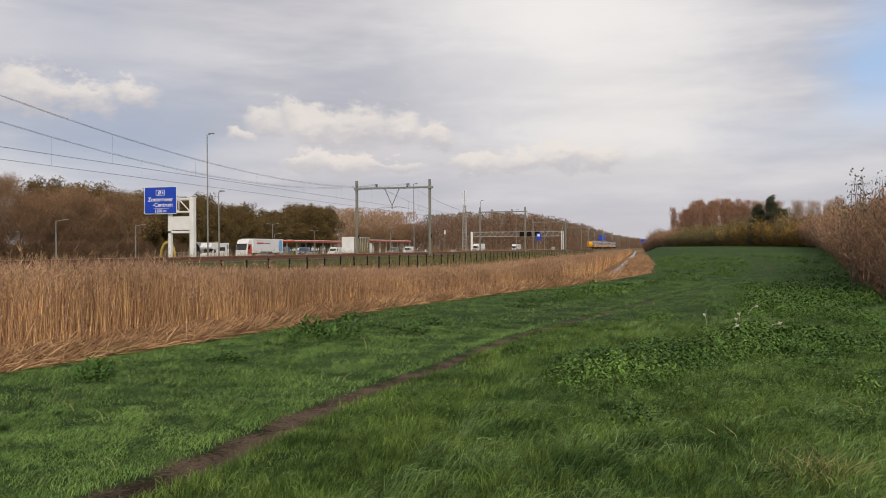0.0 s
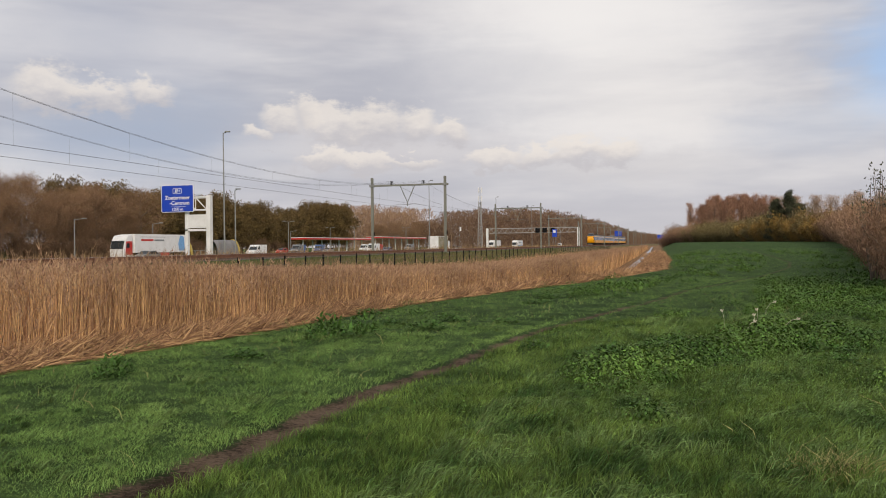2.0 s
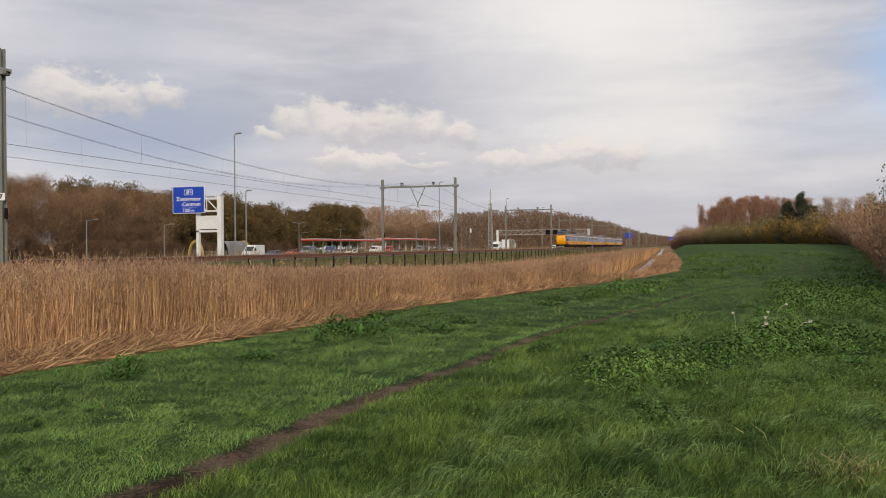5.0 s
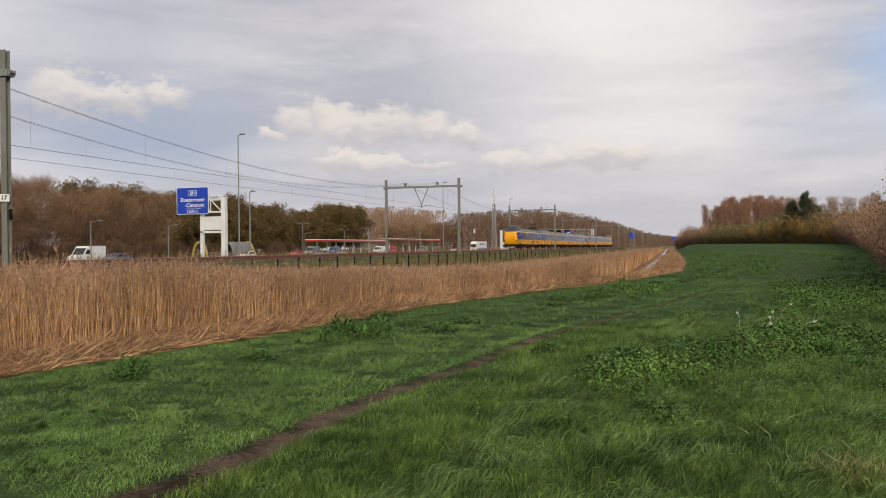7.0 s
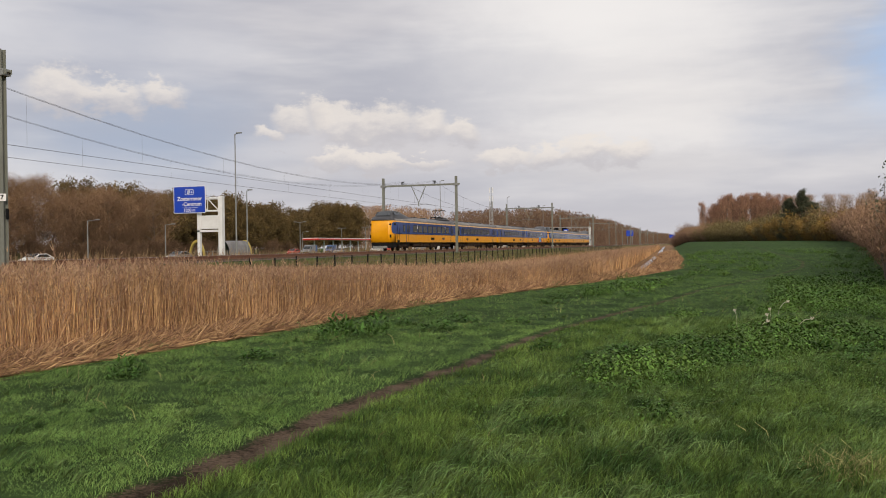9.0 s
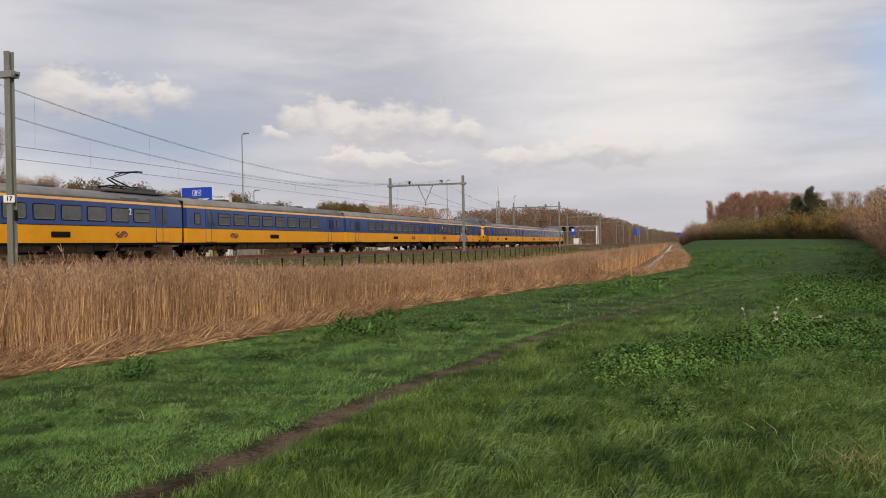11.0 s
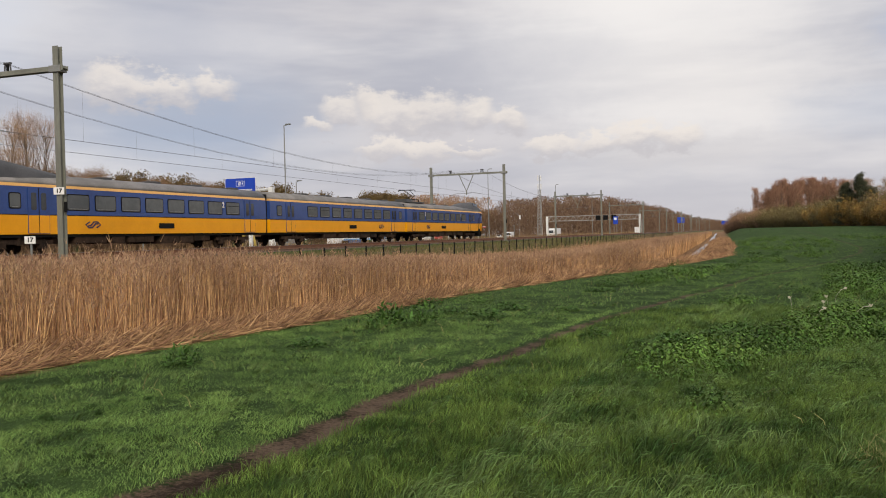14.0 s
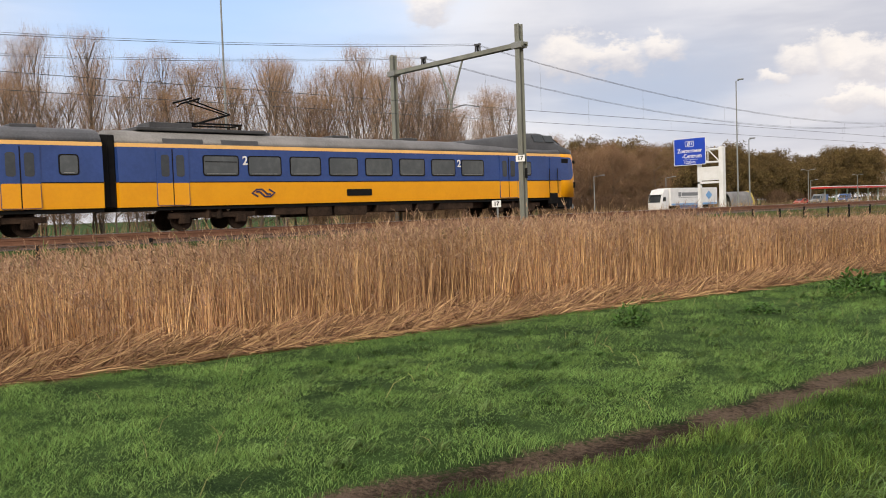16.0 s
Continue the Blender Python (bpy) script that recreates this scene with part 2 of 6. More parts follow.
def ground_material():
    m = bpy.data.materials.new("field_soil_and_turf")
    m.use_nodes = True
    t = m.node_tree
    bsdf = t.nodes["Principled BSDF"]
    coord = t.nodes.new("ShaderNodeTexCoord").outputs["Object"]
    sep = t.nodes.new("ShaderNodeSeparateXYZ")
    t.links.new(coord, sep.inputs[0])
    x, y, z = sep.outputs
    big = noise_node(t, coord, 0.25, 5).outputs[0]
    mid = noise_node(t, coord, 1.6, 5).outputs[0]
    fine = noise_node(t, coord, 26.0, 4, 0.7).outputs[0]
    turf = mixed(t, smooth(t, op(t, "ADD", op(t, "MULTIPLY", mid, 0.6), op(t, "MULTIPLY", fine, 0.4)), 0.35, 0.65), (0.018, 0.041, 0.011), (0.070, 0.124, 0.034))
    turf = mixed(t, smooth(t, big, 0.5, 0.7), turf, (0.060, 0.115, 0.028))
    # trodden path, bare near by and closing over farther on
    away = t.nodes.new("ShaderNodeAttribute")
    away.attribute_name = "path_off"
    off = op(t, "ABSOLUTE", op(t, "ADD", away.outputs["Fac"], op(t, "MULTIPLY_ADD", mid, 0.36, -0.18)))
    width = op(t, "MULTIPLY_ADD", smooth(t, y, 4.0, 17.0), -0.125, 0.228)
    bare = smooth(t, op(t, "SUBTRACT", off, op(t, "MULTIPLY_ADD", fine, 0.34, -0.17)), op(t, "ADD", width, 0.06), op(t, "SUBTRACT", width, 0.09))
    mud = mixed(t, smooth(t, op(t, "ADD", mid, op(t, "MULTIPLY", fine, 0.9)), 0.74, 1.16), (0.034, 0.022, 0.015), (0.175, 0.122, 0.086))
    col = mixed(t, op(t, "MULTIPLY", bare, op(t, "MULTIPLY_ADD", smooth(t, y, 32.0, 18.0), 0.55, 0.45)), turf, mud)
    straw = mixed(t, smooth(t, fine, 0.35, 0.65), (0.15, 0.085, 0.045), (0.36, 0.22, 0.12))
    edge = t.nodes.new("ShaderNodeAttribute")
    edge.attribute_name = "litter"
    col = mixed(t, edge.outputs["Fac"], col, straw)
    t.links.new(col, bsdf.inputs["Base Color"])
    bsdf.inputs["Roughness"].default_value = 0.95
    bsdf.inputs["Specular IOR Level"].default_value = 0.1
    b = t.nodes.new("ShaderNodeBump")
    b.inputs["Strength"].default_value, b.inputs["Distance"].default_value = 1.0, 0.07
    t.links.new(fine, b.inputs["Height"]), t.links.new(b.outputs[0], bsdf.inputs["Normal"])
    return m


M["ground"] = ground_material()
for key in ("under", "black", "post_black"):
    M[key].node_tree.nodes["Principled BSDF"].inputs["Specular IOR Level"].default_value = 0.15

# ---- mesh helpers ----
def link_mesh(name, data, material, parent=None, label=""):
    ob = new(name, data)
    if material and not data.materials:
        data.materials.append(M[material] if isinstance(material, str) else material)
    if parent is not None:
        ob.parent = parent
    if label:
        ob["label"] = label
    return ob


def part(name, bm, material, parent=None, label="", flat=True):
    """Link a bmesh as one mesh object under a thing or a part."""
    data = bpy.data.meshes.new(name)
    bmesh.ops.recalc_face_normals(bm, faces=bm.faces)
    bm.to_mesh(data)
    bm.free()
    if not flat:
        data.shade_smooth()
    return link_mesh(name, data, material, parent, label)


def thing(name, label, category, group="", kind="", at=None):
    ob = new(name)
    ob.empty_display_size = 0.3
    tagged(ob, label, category, group, kind)
    if at is not None:
        ob.matrix_basis = at
    return ob


def soup(name, verts, faces, material, parent=None, smooth_shade=False):
    """A mesh from arrays: verts (n, 3), faces (m, 3 or 4)."""
    verts, faces = np.asarray(verts, np.float32), np.asarray(faces, np.int32)
    data = bpy.data.meshes.new(name)
    k = faces.shape[1]
    data.vertices.add(len(verts)), data.loops.add(faces.size), data.polygons.add(len(faces))
    data.vertices.foreach_set("co", verts.ravel())
    data.loops.foreach_set("vertex_index", faces.ravel())
    data.polygons.foreach_set("loop_start", np.arange(0, faces.size, k, dtype=np.int32))
    data.update(calc_edges=True)
    if smooth_shade:
        data.shade_smooth()
    return link_mesh(name, data, material, parent)


def box(bm, x0, x1, y0, y1, z0, z1, bevel=0.0):
    made = bmesh.ops.create_cube(bm, size=1.0)["verts"]
    for v in made:
        v.co = Vector(((x0 + x1) / 2 + v.co.x * (x1 - x0), (y0 + y1) / 2 + v.co.y * (y1 - y0), (z0 + z1) / 2 + v.co.z * (z1 - z0)))
    if bevel:
        edges = list({e for v in made for e in v.link_edges})
        bmesh.ops.bevel(bm, geom=edges, offset=bevel, segments=2, affect="EDGES", profile=0.5)
    return bm


def boxed(*args, **kw):
    return box(bmesh.new(), *args, **kw)


def tube(bm, p0, p1, r0, r1=None, seg=8):
    p0, p1 = Vector(p0), Vector(p1)
    r1 = r0 if r1 is None else r1
    turn = (p1 - p0).to_track_quat("Z", "Y").to_matrix()
    rings = []
    for p, r in ((p0, r0), (p1, r1)):
        rings.append([bm.verts.new(p + turn @ Vector((r * math.cos(a), r * math.sin(a), 0))) for a in (2 * math.pi * i / seg for i in range(seg))])
    for i in range(seg):
        bm.faces.new((rings[0][i], rings[0][(i + 1) % seg], rings[1][(i + 1) % seg], rings[1][i]))
    bm.faces.new(rings[0]), bm.faces.new(rings[1])
    return bm


def tubes(rows, seg=8):
    bm = bmesh.new()
    for p0, p1, r in rows:
        tube(bm, p0, p1, r, r, seg)
    return bm


def prism(bm, outline, axis, a, b, bevel=0.0):
    """Extrude a polygon along x or y. Outline in the other horizontal axis and z."""
    def at(u, w, s):
        return (s, u, w) if axis == "x" else (u, s, w)
    low = [bm.verts.new(at(u, w, a)) for u, w in outline]
    high = [bm.verts.new(at(u, w, b)) for u, w in outline]
    n = len(outline)
    fs = [bm.faces.new(low), bm.faces.new(high)]
    for i in range(n):
        fs.append(bm.faces.new((low[i], low[(i + 1) % n], high[(i + 1) % n], high[i])))
    if bevel:
        bmesh.ops.bevel(bm, geom=list({e for f in fs for e in f.edges}), offset=bevel, segments=2, affect="EDGES", profile=0.5)
    return bm


def rounded(u0, u1, w0, w1, r, n=4):
    pts = []
    for cu, cw, a0 in ((u1 - r, w1 - r, 0), (u0 + r, w1 - r, 90), (u0 + r, w0 + r, 180), (u1 - r, w0 + r, 270)):
        for i in range(n + 1):
            a = radians(a0 + 90 * i / n)
            pts.append((cu + r * math.cos(a), cw + r * math.sin(a)))
    return pts


def loft(sections, close=True, caps=True):
    """Skin rings of equal length."""
    bm = bmesh.new()
    rings = [[bm.verts.new(p) for p in ring] for ring in sections]
    n = len(rings[0])
    for a, b in zip(rings, rings[1:]):
        for i in range(n if close else n - 1):
            bm.faces.new((a[i], a[(i + 1) % n], b[(i + 1) % n], b[i]))
    if caps:
        bm.faces.new(rings[0]), bm.faces.new(rings[-1])
    return bm


def cable(points, r, seg=5):
    """One round wire through the points."""
    rings = []
    for i, pt in enumerate(points):
        a, b = Vector(points[max(i - 1, 0)]), Vector(points[min(i + 1, len(points) - 1)])
        turn = (b - a).to_track_quat("Z", "X").to_matrix()
        rings.append([tuple(Vector(pt) + turn @ Vector((r * math.cos(q), r * math.sin(q), 0))) for q in (2 * math.pi * k / seg for k in range(seg))])
    return loft(rings)


def letters(text, size, material, parent, m, name="lettering", bold=0.0):
    cu = bpy.data.curves.new(name, "FONT")
    cu.body, cu.size, cu.align_x, cu.align_y, cu.extrude, cu.offset = text, size, "CENTER", "CENTER", 0.004, bold
    ob = new(name, cu)
    deps = bpy.context.evaluated_depsgraph_get()
    data = bpy.data.meshes.new_from_object(ob.evaluated_get(deps))
    bpy.data.objects.remove(ob)
    data.materials.clear()
    made = link_mesh(name, data, material, parent)
    made.matrix_basis = m
    return made


def path_x(y):
    """The middle of the trodden path."""
    return np.interp(np.asarray(y, float), [-6, 3.2, 4.2, 5.6, 7, 8.4, 10, 11.5, 13.3, 16.2, 19.8, 26, 31, 36, 45, 58, 70, 80],
                     [-4.6, -3.95, -3.69, -3.46, -3.44, -3.42, -3.29, -3.06, -2.96, -2.66, -2.0, -0.7, 0.1, 1.5, 3.8, 6.4, 7.8, 8.0])


def rise(x, y):
    """The field climbs gently towards its far end."""
    f = np.clip((np.asarray(y, float) - 45) / 170, 0, 1)
    side = np.clip((x - edge_x(y)) / 4.0, 0, 1)
    return 1.75 * f * f * (3 - 2 * f) * side


rng = np.random.default_rng(5)
RAIL_Z = 1.15
NEAR_TRACK, FAR_TRACK = -29.9, -33.9


def edge_x(y):
    """The field's edge along the reeds."""
    y = np.asarray(y, float)
    return np.interp(y, [-40, 2, 9, 15, 22.5, 28, 36, 43, 54, 80, 130, 400], [-9.6, -9.3, -8.5, -7.7, -7.15, -6.1, -4.1, -2.7, -1.0, -1.2, -2.6, -9.0])


# ---- ground ----
def ground_height(x, y):
    e = edge_x(y)
    d = e - x                                            # metres past the field's edge
    far_bank = -19.4
    z = np.zeros_like(x)
    z = np.where(d > 0, -0.45 * np.clip(d / 2.5, 0, 1), z)
    z = np.where(x < far_bank, np.interp(-x, [19.4, 20.5, 23.5, 25.8, 26.8, 37.5, 41, 45, 50, 96, 100, 4000], [-0.25, 0.0, 0.2, 0.6, 0.84, 0.84, 0.3, 0.0, -0.12, -0.12, 0.0, 0.0]), z)
    z = np.where((d > 2.5) & (x >= far_bank), -0.45 + 0.2 * np.clip((d - 5) / 8, 0, 1), z)
    return z + rise(x, y)


def make_ground():
    xs = np.unique(np.concatenate([np.arange(-60, -20, 1.0), np.arange(-20, 9, 0.25), np.arange(9, 60, 3.0), np.geomspace(60, 3000, 14), -np.geomspace(60, 3000, 18)]))
    ys = np.unique(np.concatenate([np.arange(0, 40, 0.25), np.arange(40, 130, 1.5), np.geomspace(130, 3000, 26), -np.geomspace(0.5, 2000, 18)]))
    gx, gy = np.meshgrid(xs, ys)
    z = ground_height(gx, gy)
    bumps = np.array([[noise.noise(Vector((a * 0.55, b * 0.55, 0))) + 0.5 * noise.noise(Vector((a * 1.7, b * 1.7, 3))) for a in xs] for b in ys])
    field = (gx > edge_x(gy) - 1) & (gx < 30) & (gy < 140)
    z = z + np.where(field, 0.010 * bumps, 0)
    path = np.abs(gx - path_x(gy))
    z = z - np.where(gy < 80, 0.06 * np.exp(-(path / 0.32) ** 2), 0)
    n, k = gx.shape[1], gx.shape[0]
    i = (np.arange(k - 1)[:, None] * n + np.arange(n - 1)[None, :]).ravel()
    faces = np.stack([i, i + 1, i + n + 1, i + n], 1)
    ob = soup("ground", np.stack([gx.ravel(), gy.ravel(), z.ravel()], 1), faces, "ground", smooth_shade=True)
    away = ob.data.attributes.new("path_off", "FLOAT", "POINT")
    away.data.foreach_set("value", np.clip(gx - path_x(gy), -3, 3).ravel().astype(np.float32))
    attr = ob.data.attributes.new("litter", "FLOAT", "POINT")
    wob = 0.35 * bumps.ravel()
    d = (edge_x(gy) - gx).ravel() + wob
    attr.data.foreach_set("value", (np.clip(d / 0.4, 0, 1) * np.where(gx.ravel() > -20, 1.0, np.where(gx.ravel() > -27, 0.6, 0.0))).astype(np.float32))
    tagged(ob, "uneven green meadow ground with a trodden muddy path", "ground", kind="structure")


make_ground()

def make_ditch():
    bm = bmesh.new()
    rows = []
    for y in np.concatenate([np.arange(46, 130, 3.0), np.arange(130, 420, 15.0)]):
        c = float(np.interp(y, [46, 56, 72, 100, 139, 420], [-4.0, -3.6, -3.9, -4.6, -5.5, -14]))
        w = float(np.interp(y, [46, 50, 60, 420], [0.04, 0.16, 0.25, 0.4])) * (1 + 0.25 * math.sin(y * 0.8))
        rows.append((bm.verts.new((c - w, y, -0.2)), bm.verts.new((c + w, y, -0.2))))
    for a, b in zip(rows, rows[1:]):
        bm.faces.new((a[0], a[1], b[1], b[0]))
    tagged(part("water", bm, "water"), "narrow ditch of still water reflecting the sky", "water", kind="structure")


make_ditch()


# ---- railway ----
def make_track_bed():
    ys = np.concatenate([np.arange(-120, 160, 2.0), np.arange(160, 1500, 20.0)])
    prof = [(-26.3, 0.70), (-27.3, 0.80), (-28.2, 0.87), (-28.6, 0.91), (-30.9, 0.935), (-31.9, 0.90), (-32.9, 0.935), (-34.9, 0.935), (-36.0, 0.91), (-37.2, 0.75)]
    verts, faces, n = [], [], len(prof)
    for y in ys:
        for x, z in prof:
            verts.append((x + rng.normal(0, 0.04), y, z + rng.normal(0, 0.015)))
    for i in range(len(ys) - 1):
        for j in range(n - 1):
            a = i * n + j
            faces.append((a, a + 1, a + n + 1, a + n))
    shoulder = [f for k, f in enumerate(faces) if k % (n - 1) < 2]
    top = [f for k, f in enumerate(faces) if k % (n - 1) >= 2]
    tagged(soup("ballast_shoulder", verts, shoulder, "ballast"), "pinkish-grey stone ballast sloping down from the track", "ballast", kind="structure")
    tagged(soup("ballast_bed", verts, top, "ballast_rust"), "rust-stained stone ballast bed under two railway tracks", "ballast", kind="structure")
    shape = [(-0.07, 0.0), (0.07, 0.0), (0.07, 0.02), (0.02, 0.045), (0.02, 0.135), (0.036, 0.15), (0.036, 0.184), (-0.036, 0.184), (-0.036, 0.15), (-0.02, 0.135), (-0.02, 0.045), (-0.07, 0.02)]
    for c in (NEAR_TRACK, FAR_TRACK):
        track = thing("railway_track", "rusty steel rails on concrete sleepers in ballast", "track", "railway tracks", at=pose(c, 0, RAIL_Z - 0.19))
        for side in (-0.7535, 0.7535):
            rail = part("rail", prism(bmesh.new(), [(u + side, w) for u, w in shape], "y", -120, 1500), "rail", track)
            part("rail_head", boxed(side - 0.03, side + 0.03, -120, 1500, 0.183, 0.190), "rail_top" if c == FAR_TRACK else "rail", rail)
        first = part("sleeper", prism(bmesh.new(), [(-1.25, -0.16), (1.25, -0.16), (1.25, -0.01), (0.9, 0.0), (0.4, -0.02), (-0.4, -0.02), (-0.9, 0.0), (-1.25, -0.01)], "y", -0.13, 0.13), "sleeper", track)
        first.location = (0, -20, 0)
        for k in range(1, 240):
            s = link_mesh("sleeper", first.data, None, track)
            s.location = (0, -20 + 0.6 * k, 0)


make_track_bed()
MAST_Y = [-42.8, 28.9, 99.0, 170.7, 242.5, 314.2, 386.0, 457.7, 529.4, 601.2, 673.0]
BEAM_Z = 8.98
WIRE_Z = 6.5
MAST_X = (-27.2, -36.4)
MID_X = -31.9


def i_section(x, y, w, z0, z1):
    h, f, c = w / 2, w / 2 - 0.03, 0.02
    ring = [(-h, -h), (h, -h), (h, -f), (c, -f), (c, f), (h, f), (h, h), (-h, h), (-h, f), (-c, f), (-c, -f), (-h, -f)]
    return loft([[(x + u, y + v, z) for u, v in ring] for z in (z0, z1)])


def make_portal():
    p = thing("catenary_portal", "grey-green steel portal spanning two railway tracks, carrying overhead wires", "catenary portal", "portals over the railway")
    for x, top in ((MAST_X[0], 9.92), (MAST_X[1], 9.95)):
        mast = part("mast", i_section(x, 0, 0.27, 0.5, top), "mast", p)
        part("clamp", boxed(x - 0.30, x + 0.30, -0.22, 0.22, BEAM_Z - 0.16, BEAM_Z + 0.12, bevel=0.02), "steel", mast)
        part("footing", boxed(x - 0.45, x + 0.45, -0.45, 0.45, 0.3, 0.84, bevel=0.03), "concrete", mast)
        part("equipment_box", boxed(x + 0.17, x + 0.24, -0.06, 0.06, 2.95, 3.4), "black", mast)
    ring = [(-0.16, -0.10), (-0.13, -0.10), (-0.13, -0.02), (0.13, -0.02), (0.13, -0.10), (0.16, -0.10), (0.16, 0.10), (0.13, 0.10), (0.13, 0.02), (-0.13, 0.02), (-0.13, 0.10), (-0.16, 0.10)]
    beam = loft([[(x, v, BEAM_Z + w) for v, w in ring] for x in (-36.7, -26.8)])
    part("beam", beam, "mast", p)
    for x in (NEAR_TRACK, FAR_TRACK):
        bm = tubes([((x - 0.18, 0, BEAM_Z + 0.08), (x - 0.13, 0, BEAM_Z + 0.44), 0.035), ((x + 0.18, 0, BEAM_Z + 0.08), (x + 0.13, 0, BEAM_Z + 0.44), 0.035)])
        box(bm, x - 0.19, x + 0.19, -0.05, 0.05, BEAM_Z + 0.42, BEAM_Z + 0.50)
        br = part("bracket", bm, "roof_dark", p)
        part("insulator", tubes([((x, 0, BEAM_Z + 0.12), (x, 0, BEAM_Z + 0.42), 0.06)]), "black", br)
        part("registration_arm", tubes([((MID_X, 0, 6.62), ((x + MID_X) / 2, 0, 6.72), 0.03), (((x + MID_X) / 2, 0, 6.72), (x, 0, WIRE_Z), 0.02)], 6), "steel", p)
    part("hanger", tubes([((MID_X + 0.95, 0, BEAM_Z), (MID_X, 0, 6.9), 0.05), ((MID_X - 0.95, 0, BEAM_Z), (MID_X, 0, 6.9), 0.05), ((MID_X, 0, 7.0), (MID_X, 0, 6.45), 0.07)], 6), "mast", p, "V-shaped hanger of steel tube")
    return p


def make_line():
    portal = make_portal()
    portal.matrix_basis = pose(0, MAST_Y[0], 0)
    made = [portal] + [copy_thing(portal, pose(0, y, 0)) for y in MAST_Y[1:]]
    # mast number plates on the portal that the train passes nearest
    near = made[1]
    stake = thing("marker_post", "small white number plate on a stake beside the track", "marker", at=pose(-27.6, MAST_Y[1] - 1.3, 0.7))
    part("stake", boxed(-0.03, 0.03, -0.03, 0.03, -0.2, 1.15), "steel", stake)
    for z, x, y, owner in ((3.85, MAST_X[0] + 0.06, -0.20, near), (1.12, 0.0, -0.06, stake)):
        plate = part("number_plate", boxed(-0.21, 0.21, -0.012, 0.012, -0.15, 0.15, bevel=0.004), "white_paint", owner, "white number plate")
        plate.matrix_basis = pose(x, y, z, 0, 0, 30)
        letters("17", 0.25, "black", plate, pose(0, -0.016, 0, 90, 0, 0), bold=0.008)
    for x in (NEAR_TRACK, FAR_TRACK):
        for y0, y1 in zip(MAST_Y, MAST_Y[1:]):
            span = thing("overhead_line", "thin dark contact and carrier wires hung over a railway track", "overhead wire", "overhead wires")
            part("contact_wire", tubes([((x, y0, WIRE_Z), (x, y1, WIRE_Z), 0.012)], 5), "wire", span)
            mid, half = (y0 + y1) / 2, (y1 - y0) / 2
            n = 16
            pts = [(x, y0 + (y1 - y0) * i / n, 7.3 + 2.1 * ((y0 + (y1 - y0) * i / n - mid) / half) ** 2) for i in range(n + 1)]
            part("carrier_wire", cable(pts, 0.010), "wire", span)
            part("carrier_wire", cable([(q[0] - 0.16, q[1], q[2] + 0.10) for q in pts], 0.007), "wire", span)
            for i in range(1, n, 2):
                part("dropper", tubes([(pts[i], (x, pts[i][1], WIRE_Z), 0.0045)], 4), "wire", span)
    # the fence along the embankment
    fence = thing("fence", "black metal post fence along a railway embankment", "fence")
    post = part("post", boxed(-0.038, 0.038, -0.038, 0.038, -0.2, 1.2, bevel=0.008), "post_black", fence)
    post.location = (-20.6, -27.8, -0.05)
    for k in range(1, 110):
        q = link_mesh("post", post.data, None, fence)
        q.location = (-20.6 + 0.03 * math.sin(k * 7.1), -27.8 + 2.6 * k, -0.05 + 0.03 * math.sin(k * 3.3))
        q.rotation_euler = (0.02 * math.sin(k * 5), 0.03 * math.sin(k * 2.3), 0)
    for z in (0.35, 0.7, 1.05):
        part("strand", tubes([((-20.6, -28, z), (-20.6, 255, z), 0.006)], 4), "wire", fence)


make_line()


# ---- train ----
UNDER = 0.98
HALF = 1.40


def body_ring(y, z0, z1, h0, h1):
    return [(-h0, y, z0), (-h1, y, z1), (h1, y, z1), (h0, y, z0)]


def side_panel(outline, x, thick):
    """A thin raised panel on both long sides: outline in y and z."""
    return prism(bmesh.new(), outline, "x", x, x + thick)


